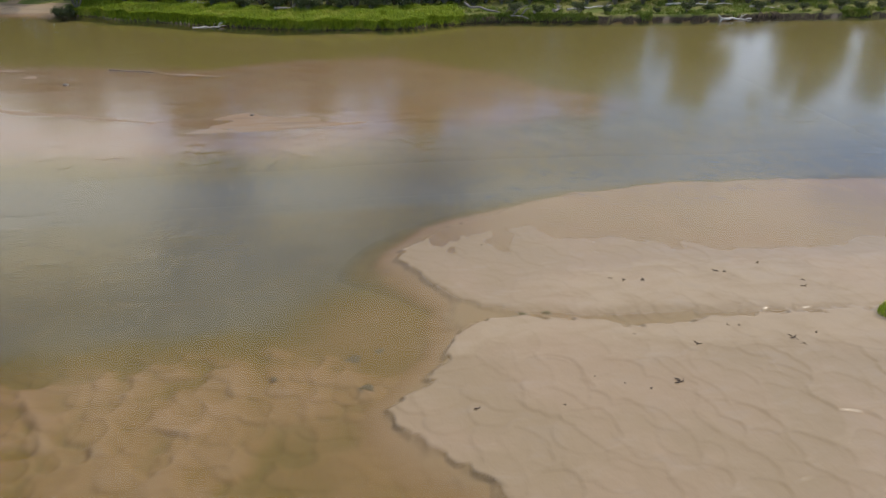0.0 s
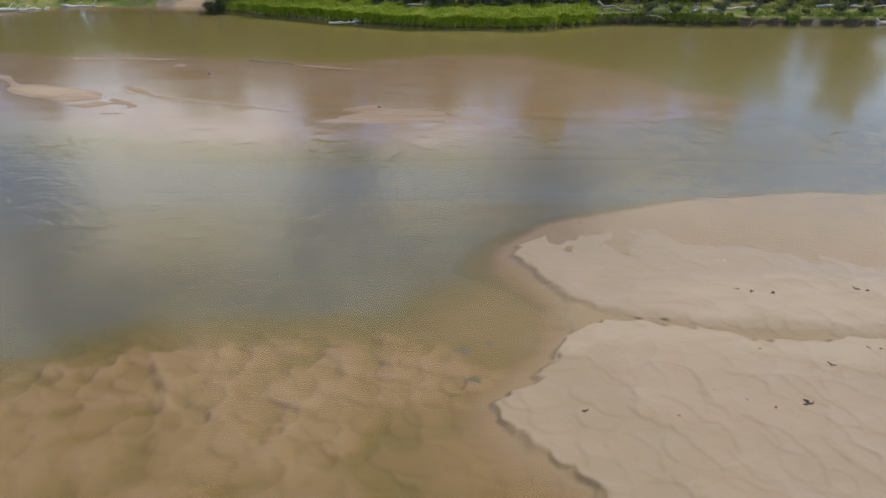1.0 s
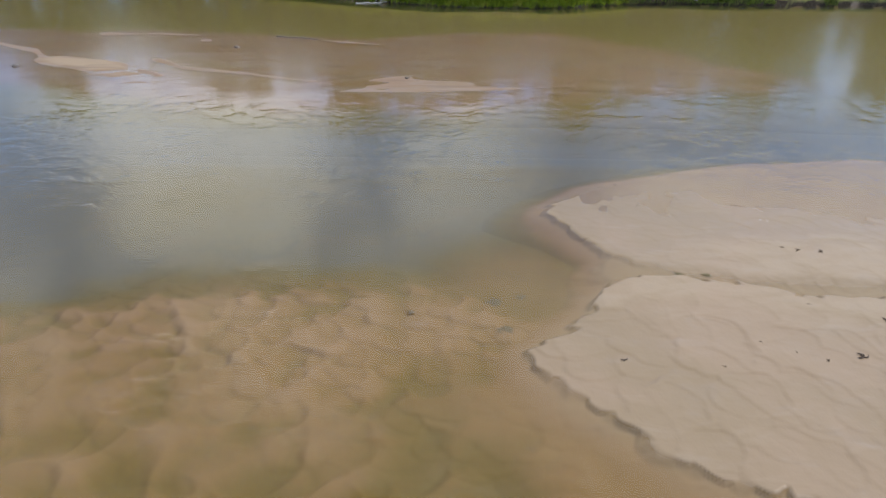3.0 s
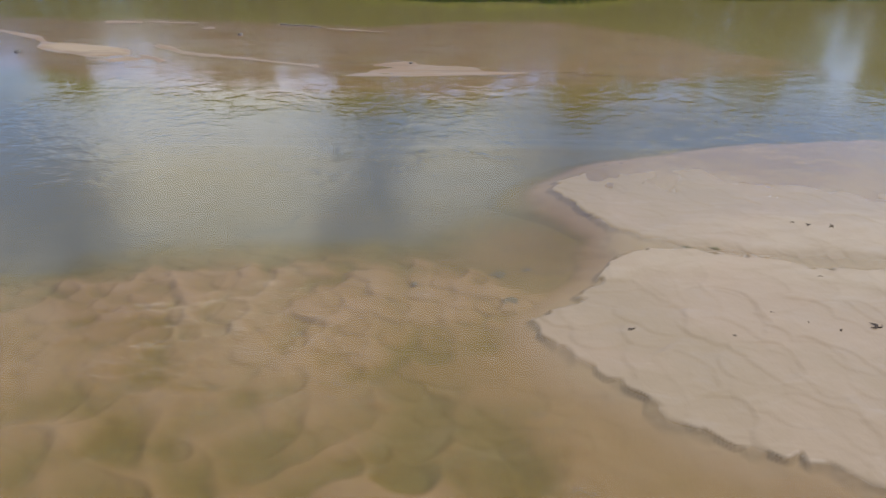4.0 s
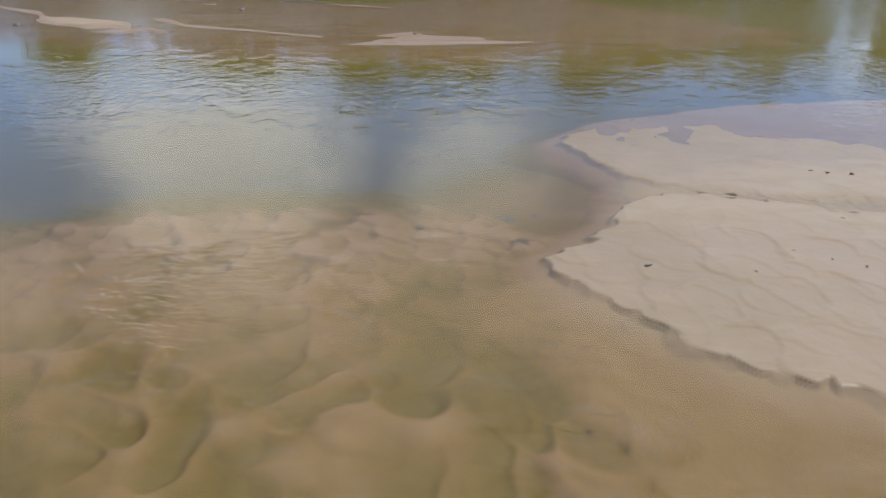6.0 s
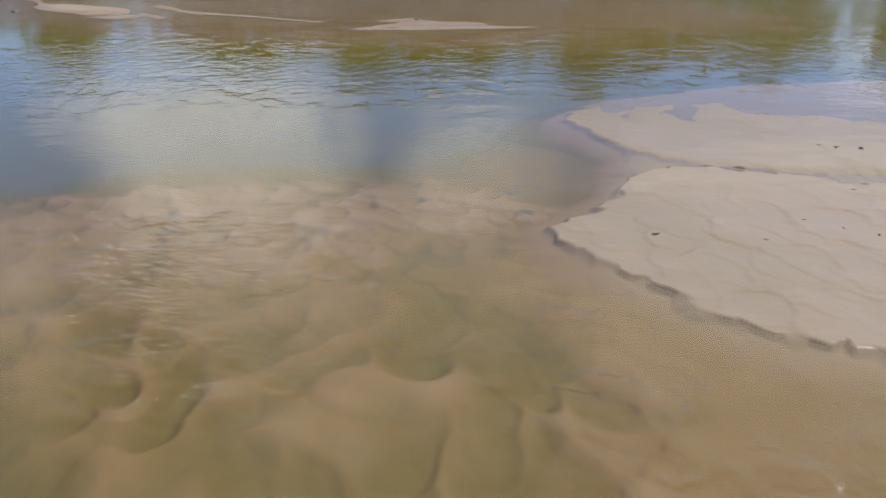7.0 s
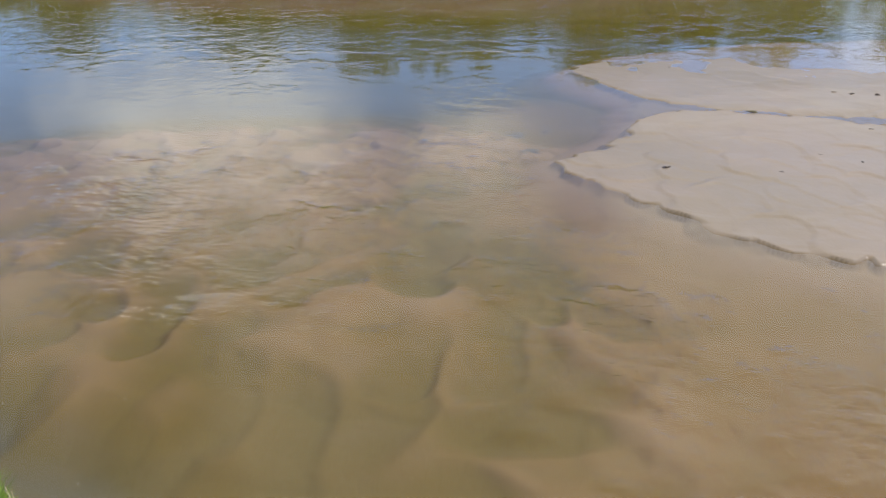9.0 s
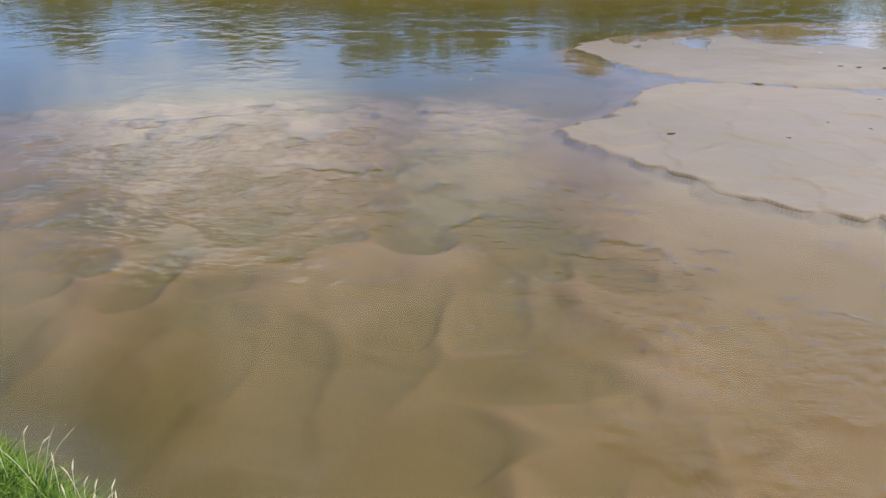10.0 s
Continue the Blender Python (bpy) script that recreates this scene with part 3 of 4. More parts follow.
wx = np.array([-3000.0, -60, 60, 3000])
water = sheet("water", wx, np.array([-400.0, 0, 100, 400]), np.zeros((4, 4)), None, (WATER,))
tagged(water, "murky olive river water with sky and tree reflections", "water", kind="structure")

# ---- plants ----


def raw_mesh(name, verts, faces, mats, smooth=False, slots=None):
    me = bpy.data.meshes.new(name)
    me.from_pydata(verts if isinstance(verts, list) else verts.tolist(), [], faces if isinstance(faces, list) else faces.tolist())
    for m in mats:
        me.materials.append(m)
    if smooth:
        me.polygons.foreach_set("use_smooth", [True] * len(me.polygons))
    if slots is not None:
        me.polygons.foreach_set("material_index", slots)
    me.update()
    return me


def blades(name, base, height, width, lean, rng, mat):
    """Bent, tapering blades of grass, one for each base point."""
    k = len(base)
    a = rng.uniform(0, 2 * math.pi, k)
    side = np.stack([np.cos(a), np.sin(a), np.zeros(k)], 1)
    tip = np.stack([-np.sin(a), np.cos(a), np.zeros(k)], 1)
    h = height * rng.uniform(0.55, 1.15, k) * (0.98 + 0.7 * fbm(base[:, 0], base[:, 1], 1.4, 2, 50))
    w = width * rng.uniform(0.7, 1.3, k)
    l = lean * rng.uniform(0.2, 1.0, k)
    up = np.array([0, 0, 1.0])
    mid = base + tip * (0.30 * l * h)[:, None] + up * (0.62 * h)[:, None]
    end = base + tip * (l * h)[:, None] + up * (h * (1 - 0.25 * l))[:, None]
    v = np.stack([base - side * w[:, None] / 2, base + side * w[:, None] / 2, mid - side * w[:, None] * 0.36, mid + side * w[:, None] * 0.36, end], 1)
    o = np.arange(k)[:, None] * 5
    me = bpy.data.meshes.new(name)
    q = np.concatenate([o, o + 1, o + 3, o + 2], 1)
    t = np.concatenate([o + 2, o + 3, o + 4], 1)
    loops = np.concatenate([q, t], 1).ravel()
    me.vertices.add(k * 5)
    me.vertices.foreach_set("co", v.ravel())
    me.loops.add(len(loops))
    me.loops.foreach_set("vertex_index", loops.astype(np.int32))
    me.polygons.add(2 * k)
    me.polygons.foreach_set("loop_start", (np.arange(k)[:, None] * 7 + np.array([0, 4])).ravel().astype(np.int32))
    me.materials.append(mat)
    me.update(calc_edges=True)
    return new(name, me)


def scatter(rng, count, x0, x1, t0, t1, clump, keep):
    """Bases on the far bank: x from x0 to x1, t metres in from the waterline, in clumps."""
    c = max(1, count // clump)
    x, t = rng.uniform(x0, x1, c), t0 + (t1 - t0) * rng.random(c) ** 1.3
    x, t = np.repeat(x, clump) + rng.normal(0, 0.16, c * clump), np.repeat(t, clump) + rng.normal(0, 0.14, c * clump)
    y = np.interp(x, FAR_X, FAR_Y) + t
    y = y - 0.7 * fbm(x, y, 4.0, 3, 15)
    ok = keep(x, y)
    x, y = x[ok], y[ok]
    return np.stack([x, y, land(x, y) - 0.02], 1)


rg = np.random.default_rng(3)
pts = scatter(rg, 76000, -29, 18, 0.12, 8, 14, lambda x, y: land(x, y) > 0.12)
pts = np.concatenate([pts, scatter(rg, 26000, -29, 18, -0.10, 0.45, 10, lambda x, y: land(x, y) > -0.05)])
tagged(blades("meadow_grass", pts, 0.60, 0.05, 0.9, rg, GRASS), "bright yellow-green meadow grass overhanging the far river bank", "grass", kind="stuff")
pts = scatter(rg, 42000, 17, 100, 0.3, 9, 10, lambda x, y: (land(x, y) > 0.3) & (fbm(x, y, 3.0, 3, 31) > -0.15))
fringe = scatter(rg, 36000, 17, 100, -0.15, 0.45, 10, lambda x, y: (land(x, y) > -0.02) & (fbm(x, y, 5.0, 3, 33) > -0.22))
pts2 = scatter(rg, 9000, -75, -40, 0.2, 9, 10, lambda x, y: (land(x, y) > 0.3) & (fbm(x, y, 3.0, 3, 31) > -0.15))
tagged(blades("bank_sedge", np.concatenate([pts, pts2, fringe]), 0.45, 0.05, 0.8, rg, SEDGE), "olive sedge and sparse grass on the eroded far bank", "grass", kind="stuff")
ix = 25.0 + rg.uniform(-4.2, 4.2, 30000)
iy = 21.7 + rg.uniform(-1.5, 1.5, 30000)
ok = land(ix, iy) > 0.17
tagged(blades("islet_grass", np.stack([ix, iy, land(ix, iy) - 0.02], 1)[ok], 0.17, 0.022, 0.9, rg, GRASS), "short vivid green turf on a low sand islet", "grass", kind="stuff")
nx_ = rg.uniform(-9.5, -1.5, 64000)
ny_ = np.interp(nx_, NEAR_X, NEAR_Y) - 0.15 - 2.6 * rg.random(64000) ** 1.4 + 0.28
ok = land(nx_, ny_) > 0.25
tagged(blades("bank_grass", np.stack([nx_, ny_, land(nx_, ny_) - 0.02], 1)[ok], 0.38, 0.014, 1.0, rg, NEAR_GRASS), "dense lush green grass on the near river bank", "grass", kind="stuff")


wx_ = rg.uniform(-16, 14, 50000)
wy_ = np.interp(wx_, NEAR_X, NEAR_Y) + 0.1 - 11 * rg.random(50000)
ok = land(wx_, wy_) > 0.3
tagged(blades("meadow_turf", np.stack([wx_, wy_, land(wx_, wy_) - 0.02], 1)[ok], 0.36, 0.03, 0.95, rg, NEAR_GRASS), "green grass covering the top of the near bank", "grass", kind="stuff")


def tube(bm, pts, radii, sides=6):
    """A tapered tube through the points, added to bm."""
    rings = []
    for i, p in enumerate(pts):
        p = Vector(p)
        d = (Vector(pts[min(i + 1, len(pts) - 1)]) - Vector(pts[max(i - 1, 0)])).normalized()
        a = d.orthogonal().normalized()
        b = d.cross(a)
        rings.append([bm.verts.new(p + (a * math.cos(u) + b * math.sin(u)) * radii[i]) for u in (2 * math.pi * k / sides for k in range(sides))])
    for r, s in zip(rings, rings[1:]):
        best = min(range(sides), key=lambda o: sum((r[k].co - s[(k + o) % sides].co).length for k in range(sides)))
        for k in range(sides):
            f = bm.faces.new((r[k], r[(k + 1) % sides], s[(k + 1 + best) % sides], s[(k + best) % sides]))
            f.smooth = True
    bm.faces.new(rings[0][::-1])
    bm.faces.new(rings[-1])


def part(name, bm, mat, parent, label=""):
    me = bpy.data.meshes.new(name)
    bm.to_mesh(me)
    bm.free()
    me.materials.append(mat)
    ob = new(name, me)
    ob.parent = parent
    return tagged(ob, label)


def thing(name, bm, mat, m, label, category, group=""):
    me = bpy.data.meshes.new(name)
    bm.to_mesh(me)
    bm.free()
    me.materials.append(mat)
    ob = new(name, me)
    ob.matrix_world = m
    return tagged(ob, label, category, group)


def leaf_cloud(rng, hubs, radius, count, size, flat=0.75):
    """Many small pointed leaves round the hubs."""
    hubs = np.array(hubs)
    c = hubs[rng.integers(0, len(hubs), count)]
    d = rng.normal(0, 1, (count, 3))
    d /= np.linalg.norm(d, axis=1)[:, None]
    p = c + d * (radius * rng.random((count, 1)) ** 0.45) * np.array([1, 1, flat])
    u = rng.normal(0, 1, (count, 3))
    u /= np.linalg.norm(u, axis=1)[:, None]
    w = np.cross(u, d)
    w /= np.linalg.norm(w, axis=1)[:, None] + 1e-6
    s = size * rng.uniform(0.6, 1.3, (count, 1))
    v = np.stack([p - u * s, p + w * s * 0.5, p + u * s, p - w * s * 0.5], 1).reshape(-1, 3)
    return v, np.arange(count * 4).reshape(-1, 4)


def tree(height, spread, seed, label):
    rng = np.random.default_rng(seed)
    root = new("tree")
    tagged(root, label, "tree", "trees on the far bank")
    bm = bmesh.new()
    lean = rng.normal(0, 0.04, 2)
    trunk = [(lean[0] * z * z / height * 3, lean[1] * z * z / height * 3, z) for z in np.linspace(-0.3, height * 0.72, 8)]
    r0 = height * 0.026
    tube(bm, trunk, [r0 * (1.35 if i == 0 else 1) * (1 - 0.1 * i) for i in range(8)], 9)
    hubs = []
    for i in range(11):
        f = 0.30 + 0.66 * i / 10
        a = i * 2.4 + rng.uniform(-0.4, 0.4)
        b = Vector(trunk[min(7, int(f * 7))])
        reach = spread * (1.05 - 0.65 * abs(f - 0.45)) * rng.uniform(0.7, 1.1)
        e = b + Vector((math.cos(a) * reach, math.sin(a) * reach, height * rng.uniform(0.12, 0.27)))
        m = b.lerp(e, 0.5) + Vector((0, 0, -0.03 * height))
        tube(bm, [b, m, e], [r0 * 0.42, r0 * 0.26, r0 * 0.1], 5)
        hubs += [e, m.lerp(e, 0.55), e + Vector(rng.normal(0, 0.10 * height, 3)), m + Vector(rng.normal(0, 0.08 * height, 3))]
    hubs.append(Vector((trunk[-1][0], trunk[-1][1], height * 0.9)))
    part("trunk", bm, BARK, root)
    v, f = leaf_cloud(rng, hubs, height * 0.125, 11000, 0.26)
    crown = new("crown", raw_mesh("crown", v, f, (LEAF,)))
    crown.parent = root
    return root


def shrub(height, seed, label):
    rng = np.random.default_rng(seed)
    root = new("shrub")
    tagged(root, label, "shrub", "shrubs on the far bank")
    bm = bmesh.new()
    hubs = []
    for i in range(7):
        a, o = i * 0.9 + rng.uniform(-0.3, 0.3), rng.uniform(0.3, 0.75) * height
        e = Vector((math.cos(a) * o, math.sin(a) * o, height * rng.uniform(0.55, 0.95)))
        tube(bm, [(0, 0, -0.1), e * 0.5 + Vector((0, 0, 0.1 * height)), e], [0.05, 0.035, 0.012], 5)
        hubs += [e, e * 0.6 + Vector((0, 0, 0.12 * height))]
    part("branchwork", bm, GREYWOOD, root)
    v, f = leaf_cloud(rng, hubs, height * 0.34, 1500, 0.075)
    leaves = new("foliage", raw_mesh("foliage", v, f, (SHRUB,)))
    leaves.parent = root
    return root


def on_land(x, y, turn=0.0, s=1.0, sink=0.0):
    return pose(x, y, float(land(x, y)) - sink, 0, 0, turn) @ Matrix.Scale(s, 4)


KINDS = [tree(15.6, 4.6, 101, "tall cottonwood tree with a ragged dark green crown"), tree(14.2, 4.4, 102, "broad cottonwood tree with an open green crown"),
         tree(17.0, 4.4, 103, "slender tall cottonwood tree with drooping limbs")]
SPOTS = [(33.5, 108), (-43, 112), (-36, 113), (-29, 110), (-23, 108), (-17.5, 105), (-12, 108), (-6.5, 104), (-1, 107), (4.5, 104), (10, 107), (15.5, 104), (20, 107), (24, 105), (28, 107),
         (39.5, 105), (45, 108), (57.5, 105), (75, 104), (80, 108), (-60, 112), (-64, 116), (-78, 114), (-86, 118), (-38, 116), (-32, 118), (-26, 115), (-20, 117), (-14, 116), (-9, 114),
         (-3, 116), (2, 114), (7.5, 116), (13, 114), (18, 116), (23, 115), (28, 117), (45, 116), (49, 119), (60, 118), (81, 118), (96, 112), (104, 118)]
LOW_SPOTS = [(-47, 113), (-52, 115), (-56.5, 112), (-69, 114), (-73, 118), (-41, 115), (-49.5, 120), (-44.5, 120), (-94, 122)]
rt = random.Random(5)
for i, (x, y) in enumerate(SPOTS):
    src = KINDS[i % 3]
    m = on_land(x, y, rt.uniform(0, 360), 1.0, 0.1)
    if i < 3:
        src.matrix_world = m
    else:
        made = copy_thing(src, m)
        made.scale = [rt.uniform(0.8, 1.08)] * 3
for i, (x, y) in enumerate(LOW_SPOTS):
    made = copy_thing(KINDS[i % 3], on_land(x, y, rt.uniform(0, 360), 1.0, 0.1))
    made.scale = [rt.uniform(0.66, 0.8)] * 3
BUSH = [shrub(1.5, 201, "grey-green willow shrub rooted in the eroded bank"), shrub(1.1, 202, "low olive willow shrub on the bank edge")]
# the two long inland rows are added for dark tree shade and reflected gaps
BUSHES = [(24.5, 91.0), (27.6, 91.2), (33, 91.2), (36.5, 90.9), (40.2, 91.0), (43, 90.8), (47, 90.6), (50.2, 90.9), (57, 90.9), (61.5, 90.8), (63.6, 91.0), (66, 90.6), (69, 91.2), (71.6, 90.9), (75, 91), (79, 91.5),
          (20.5, 96), (-29.6, 98.6), (-28.2, 99.6), (-44, 104), (-50, 103.6)] + [(x, float(np.interp(x, FAR_X, FAR_Y)) + 7.6 + 1.3 * math.sin(x * 1.7)) for x in np.arange(-27, 96, 1.9)]
BUSHES += [(x, float(np.interp(x, FAR_X, FAR_Y)) + 12.0 + 1.6 * math.sin(x * 2.3)) for x in np.arange(-76, 98, 2.7)]
for i, (x, y) in enumerate(BUSHES):
    src = BUSH[i % 2]
    m = on_land(x, y, rt.uniform(0, 360), 1.0, 0.05)
    if i < 2:
        src.matrix_world = m
    else:
        made = copy_thing(src, m)
        made.scale = [rt.uniform(0.65, 1.1) if i < 17 else rt.uniform(1.3, 2.0)] * 3

# ---- driftwood on the far bank ----


def log(length, radius, seed, mat, label, m, limbs=3, roots=False):
    rng = random.Random(seed)
    bm = bmesh.new()
    k = 9
    pts = [(-length / 2 + length * i / (k - 1), rng.uniform(-1, 1) * 0.03 * length, rng.uniform(-1, 1) * 0.02 * length) for i in range(k)]
    tube(bm, pts, [radius * (1.1 - 0.75 * i / (k - 1)) for i in range(k)], 8)
    for _ in range(limbs):
        i = rng.randint(3, k - 2)
        b = Vector(pts[i])
        d = Vector((rng.uniform(0.3, 0.9), rng.uniform(-0.8, 0.8), rng.uniform(0.1, 0.8))) * length * rng.uniform(0.12, 0.3)
        tube(bm, [b, b + d * 0.5 + Vector((0, 0, 0.04 * length)), b + d], [radius * 0.4, radius * 0.26, radius * 0.07], 5)
    if roots:
        for i in range(11):
            a = i * 0.57 + rng.uniform(-0.2, 0.2)
            b = Vector(pts[0])
            d = Vector((-rng.uniform(0.1, 0.7), math.cos(a), math.sin(a))) * radius * rng.uniform(2.5, 4.6)
            tube(bm, [b + Vector((0.2, 0, 0)), b + d * 0.5, b + d + Vector((0, 0, rng.uniform(-0.3, 0.2)))], [radius * 0.45, radius * 0.25, radius * 0.06], 5)
    return thing("driftwood_log", bm, mat, m, label, "driftwood", "driftwood logs")


def shore(x, t, lift=0.0):
    y = float(np.interp(x, FAR_X, FAR_Y)) + t
    return x, y, max(0.0, float(land(x, y))) + lift


log(3.6, 0.09, 1, DRIFT, "bleached driftwood log lying at the foot of the grassy bank", pose(*shore(-11.6, -1.3, 0.06), 0, -2, 4), 4)
log(8.5, 0.15, 2, GREYWOOD, "fallen grey tree trunk leaning down the eroded bank", pose(*shore(22.2, 1.4, 0.35), 0, 8, -32), 6)
log(6.2, 0.15, 3, DRIFT, "pale bleached log lying on the bank grass", pose(*shore(35.0, 3.6, 0.25), 0, -3, 8), 1)
log(5.2, 0.17, 4, DRIFT, "bleached log with a root plate stranded at the waterline", pose(*shore(53.0, -0.7, 0.2), 0, 4, 14), 2, True)
log(9.0, 0.14, 5, DRIFT, "long pale log lying among bank grasses", pose(*shore(50.5, 4.8, 0.3), 0, -2, -4), 2)
log(5.0, 0.17, 6, GREYWOOD, "grey branchy driftwood heaped on the bank", pose(*shore(30.5, 2.2, 0.3), 0, 5, 60), 6)
log(7.5, 0.22, 7, DRIFT, "bleached fallen trunk with broken limbs at the shore", pose(*shore(-54.5, -0.8, 0.2), 0, 3, 25), 6, True)
log(5.0, 0.17, 8, DRIFT, "thin bleached driftwood pole on the far shore", pose(*shore(-47.5, -0.6, 0.1), 0, 2, 10), 3)
log(4.0, 0.14, 9, DRIFT, "short pale log half buried in bank grass", pose(*shore(59.0, 3.0, 0.2), 0, 2, -12), 2)
log(3.2, 0.13, 10, GREYWOOD, "dark waterlogged branch against the bank", pose(*shore(27.0, 0.4, 0.25), 0, 14, 70), 4)
log(5.0, 0.15, 11, GREYWOOD, "grey dead branches lying in the meadow grass", pose(*shore(-2.0, 7.0, 0.3), 0, 3, 20), 6)
log(4.2, 0.15, 12, DRIFT, "bleached branch on the shaded meadow edge", pose(*shore(-14.0, 6.6, 0.3), 0, -3, -15), 4)


def root_tangle(x, width, seed):
    """Dark roots hanging out of the cut bank."""
    rng = random.Random(seed)
    sx, sy, sz = shore(x, 0.25)
    top = new("root_tangle")
    top.matrix_world = pose(sx, sy, 0.52)
    tagged(top, "dark tree roots hanging from the undercut bank", "roots", "exposed roots")
    for _ in range(14):
        u = rng.uniform(-width / 2, width / 2)
        b = Vector((u, 0.5, 0.2))
        e = Vector((u + rng.uniform(-0.8, 0.8), -0.35, -0.55 + rng.uniform(-0.1, 0.25)))
        bm = bmesh.new()
        tube(bm, [b, b.lerp(e, 0.5) + Vector((0, -0.15, 0.12)), e], [0.07, 0.05, 0.015], 5)
        part("root", bm, TWIG, top)


for i, (x, w) in enumerate(((20.0, 4.5), (24.0, 3.0), (30.5, 2.6), (42.5, 3.0), (58.0, 3.0))):
    root_tangle(x, w, i)

# ---- small things on the bars ----


def twig(size, seed):
    """A small tangle of crooked, forking sticks."""
    rng = random.Random(seed)
    bm = bmesh.new()
    for k in range(rng.randint(4, 7)):
        a = rng.uniform(-0.7, 0.7) + (math.pi if k % 2 else 0)
        p = Vector((rng.uniform(-0.12, 0.12), rng.uniform(-0.10, 0.10), 0.02 + 0.01 * k)) * size
        pts = []
        for _ in range(6):
            pts.append(p.copy())
            a += rng.uniform(-0.9, 0.9)
            p += Vector((math.cos(a), math.sin(a), rng.uniform(-0.06, 0.08))) * size * rng.uniform(0.05, 0.11)
        r = size * rng.uniform(0.020, 0.042)
        tube(bm, pts, [r, r * 1.1, r * 0.9, r * 0.75, r * 0.55, r * 0.2], 5)
    return bm


TWIGS = [(4.50, 18.52, 0.45), (11.75, 18.9, 0.75), (13.4, 20.95, 0.55), (12.5, 26.0, 0.5), (13.4, 25.9, 0.6), (17.2, 20.8, 0.7), (17.4, 20.4, 0.4), (18.3, 21.0, 0.35), (16.9, 26.2, 0.6), (17.3, 26.1, 0.4),
         (9.8, 19.1, 0.25), (7.4, 18.3, 0.22), (10.6, 18.7, 0.3), (12.0, 26.2, 0.3), (11.3, 21.9, 0.25), (15.2, 22.0, 0.3), (15.6, 21.9, 0.25), (7.2, 30.3, 0.25), (11.6, 30.5, 0.25), (20.0, 24.4, 0.6), (20.3, 24.9, 0.4),
         (8.9, 19.6, 0.2), (19.2, 26.7, 0.5)]
for i, (x, y, s) in enumerate(TWIGS):
    thing("twig", twig(0.8 * s, i), TWIG, pose(x, y, max(0.0, float(land(x, y))), 0, 0, (i * 67) % 360), "small dark wet twig stranded on the sandbar", "twig", "twigs on the sandbars")


def stone(size, seed):
    bm = bmesh.new()
    bmesh.ops.create_icosphere(bm, subdivisions=2, radius=size)
    for v in bm.verts:
        v.co *= 1 + 0.25 * noise.noise(v.co / size * 1.3 + Vector((seed, 0, 0)))
        v.co.z *= 0.55
    return bm


for i, (x, y, s) in enumerate(((-20.1, 63.8, 0.24), (-35.2, 56.2, 0.26), (-4.7, 53.3, 0.15))):
    thing("stone", stone(s, i), STONE, pose(x, y, max(-0.05, float(land(x, y))) + s * 0.2, 0, 0, i * 50), "dark stone lying on the far sandbar", "stone", "stones on the far bar")

def litter(size, seed):
    """A low ragged heap of sodden leaves."""
    bm = bmesh.new()
    rng = random.Random(seed)
    bmesh.ops.create_icosphere(bm, subdivisions=3, radius=size)
    for v in bm.verts:
        r = 0.7 + 0.9 * noise.noise(v.co / size * 1.7 + Vector((seed * 3.1, 0, 0)))
        v.co = Vector((v.co.x * r * 1.5, v.co.y * r, v.co.z * 0.10))
    return bm


for i, (x, y, s) in enumerate(((1.1, 20.45, 0.22), (0.75, 22.5, 0.26), (-2.1, 21.55, 0.12), (7.5, 24.05, 0.16), (8.5, 24.0, 0.12), (1.7, 22.9, 0.14))):
    thing("leaf_litter", litter(s, i), LITTER, pose(x, y, float(land(x, y)) + 0.01, 0, 0, i * 40), "dark sodden leaf litter sunk on the sandy river bed", "leaf litter", "sunken litter")
# thin dark sand edge of the far bar, drawn as an added pole
log(10.4, 0.05, 21, GREYWOOD, "long thin pole standing in for a dark sand edge along the far sandbar", pose(-12.9, 67.0, 0.0, 0, 0, -21), 0)

# flecks of foam drifting on the water
vs, fs = [], []
for _ in range(900):
    u = rg.random()
    x, y = (rg.uniform(-9, 9), rg.uniform(5, 24)) if u < 0.25 else (rg.uniform(-22, 26), rg.uniform(20, 45)) if u < 0.4 else (rg.uniform(1, 12), rg.uniform(11, 26))
    if u >= 0.4 and not -0.8 < float(inside(BAR_NEAR, x, y)) < 0:
        continue
    if float(land(x, y)) > -0.02:
        continue
    r = rg.uniform(0.003, 0.011)
    o = len(vs)
    vs += [(x + r * math.cos(a) * rg.uniform(0.7, 1.4), y + r * math.sin(a) * rg.uniform(0.7, 1.4), 0.004) for a in np.arange(6) * math.pi / 3]
    vs.append((x, y, 0.004 + r * 0.5))
    fs += [[o + k, o + (k + 1) % 6, o + 6] for k in range(6)]
tagged(new("foam_flecks", raw_mesh("foam_flecks", vs, fs, (FOAM,))), "scattered white flecks of foam floating on the river", "foam", kind="stuff")


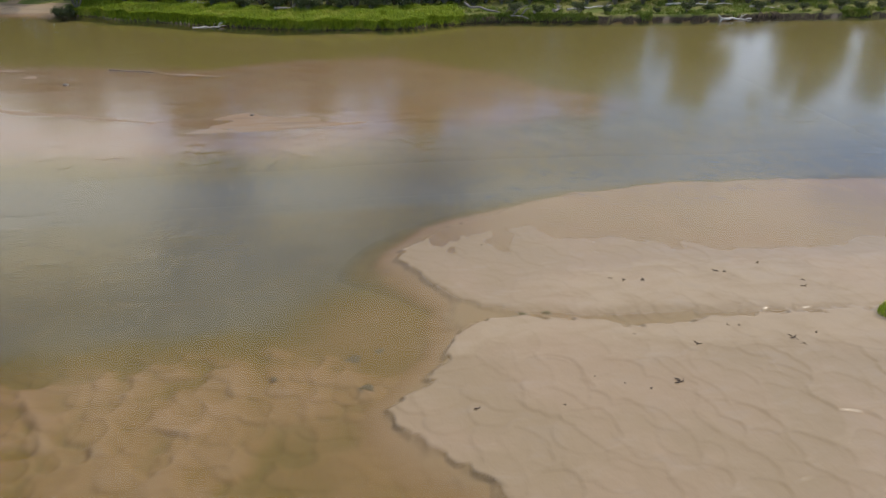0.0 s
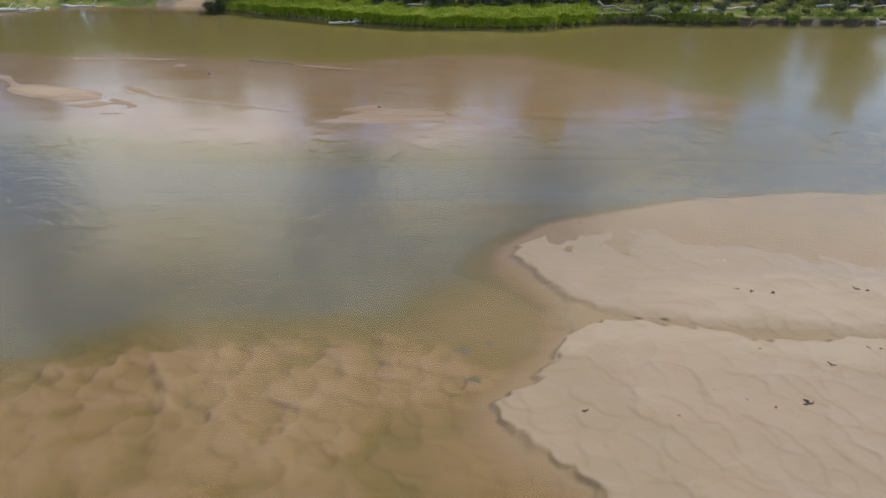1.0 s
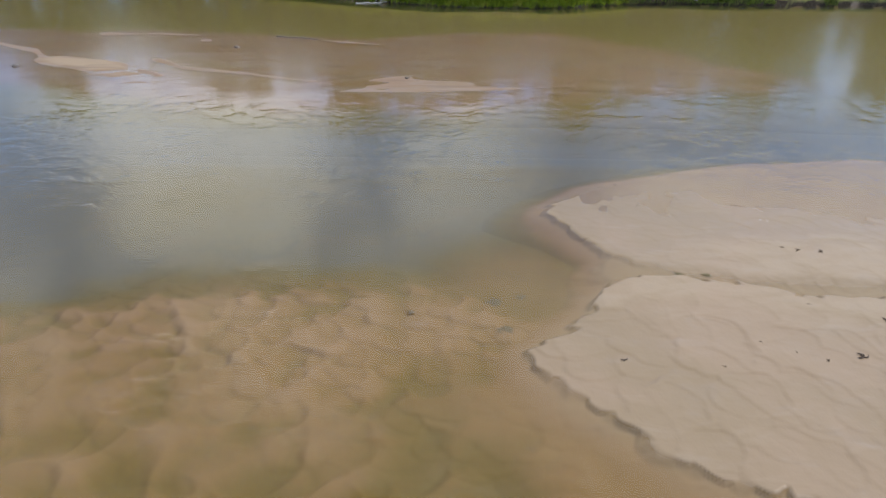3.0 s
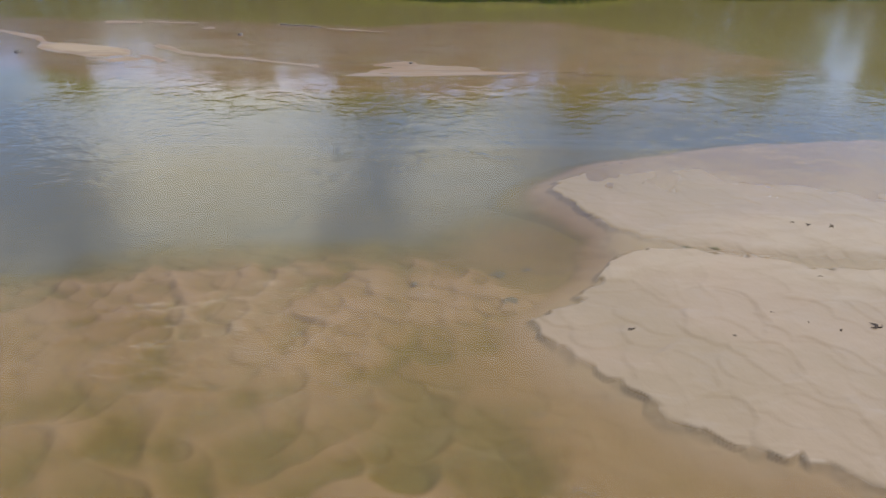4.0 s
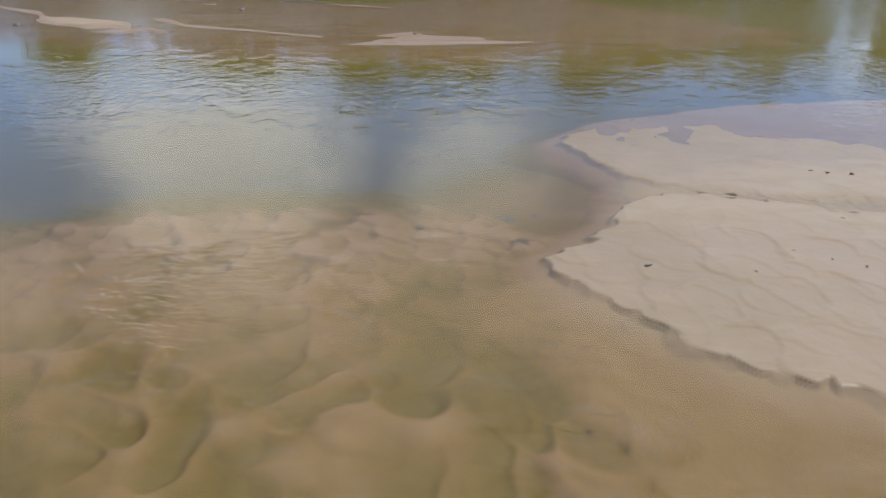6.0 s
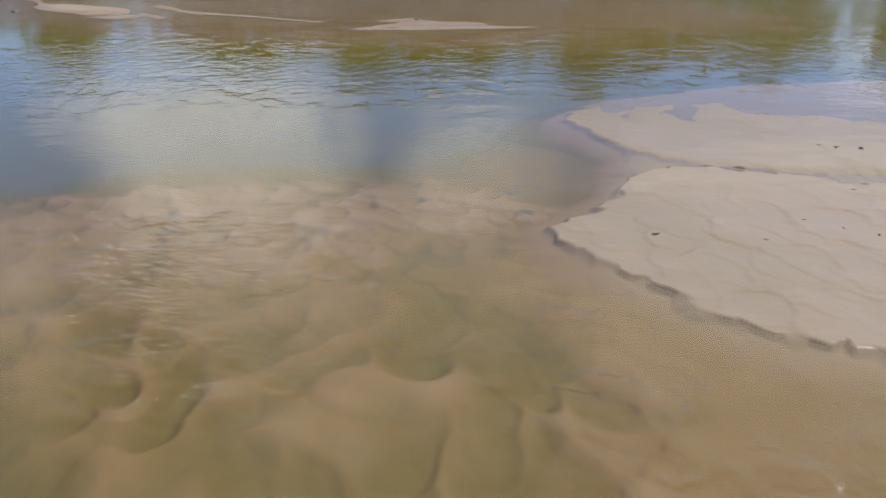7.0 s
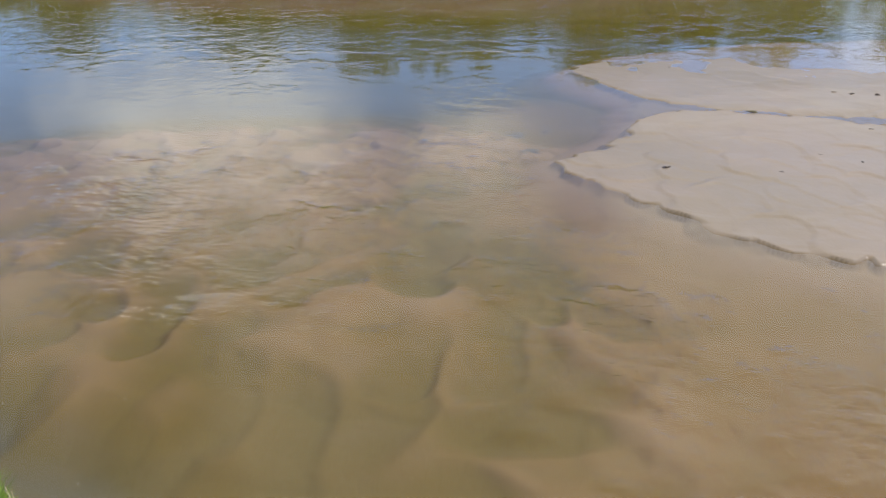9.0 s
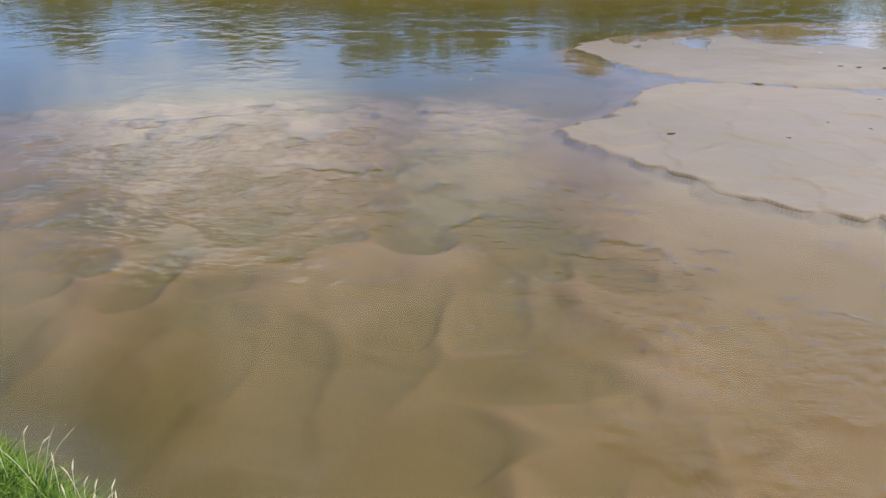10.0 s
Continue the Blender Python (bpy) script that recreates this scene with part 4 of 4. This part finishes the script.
# ---- dry grass stems on the near bank ----
def grass_stem(x, y, height, turn, lean, head, seed):
    rng = random.Random(seed)
    root = new("dry_grass_stem")
    root.matrix_world = pose(x, y, float(land(x, y)), 0, 0, turn)
    tagged(root, "dry straw-coloured grass stem with a seed head" if head else "bare dry straw-coloured grass stem", "grass stem", "dry grass stems on the near bank")
    end = Vector((lean * height, 0, height))
    pts = [Vector((0, 0, -0.05)), Vector((lean * height * 0.3, 0.01, height * 0.45)), Vector((lean * height * 0.68, 0, height * 0.8)), end]
    bm = bmesh.new()
    tube(bm, pts, [0.0045, 0.004, 0.003, 0.002], 5)
    part("stalk", bm, STRAW, root)
    if head:
        bm = bmesh.new()
        d = (end - pts[2]).normalized()
        top = [end + d * (0.10 * k / 4) + Vector((0.012 * k * k / 4, 0, -0.004 * k * k / 4)) for k in range(5)]
        tube(bm, top, [0.003, 0.007, 0.008, 0.006, 0.001], 6)
        part("seed_head", bm, STRAW, root)


STEMS = [(-4.62, 5.0, 1.12, 10, 0.30, 0), (-4.68, 4.95, 1.0, 20, 0.62, 0), (-4.5, 4.9, 1.0, 200, 0.3, 0), (-4.75, 5.05, 0.85, 60, 0.1, 1), (-5.2, 5.4, 0.85, 140, 0.3, 0), (-5.3, 5.5, 0.8, 120, 0.15, 0), (-4.0, 4.7, 0.95, 160, 0.2, 1), (-3.7, 4.5, 0.95, 70, 0.1, 1), (-3.6, 4.45, 0.9, 110, 0.1, 1), (-4.9, 5.03, 0.81, 150, 0.25, 1), (-4.7, 4.98, 0.77, 30, 0.3, 1), (-4.33, 4.83, 0.69, 120, 0.3, 1),
         (-4.18, 4.78, 0.74, 100, 0.2, 1), (-4.08, 4.73, 0.69, 60, 0.1, 1), (-3.88, 4.58, 0.78, 80, 0.1, 1), (-3.78, 4.53, 0.78, 20, 0.1, 1), (-3.83, 4.43, 0.55, 100, 0.25, 1),
         (-3.68, 4.33, 0.55, 30, 0.2, 1), (-4.13, 4.63, 0.46, 130, 0.3, 1), (-5.48, 5.38, 0.74, 120, 0.25, 1), (-5.63, 5.53, 0.74, 100, 0.2, 1), (-4.5, 4.88, 0.63, 60, 0.3, 0),
         (-3.53, 4.23, 0.51, 50, 0.2, 1)]
for i, (x, y, *rest) in enumerate(STEMS):
    grass_stem(x + 0.22, y - 0.30, 0.78 * rest[0], *rest[1:], i)
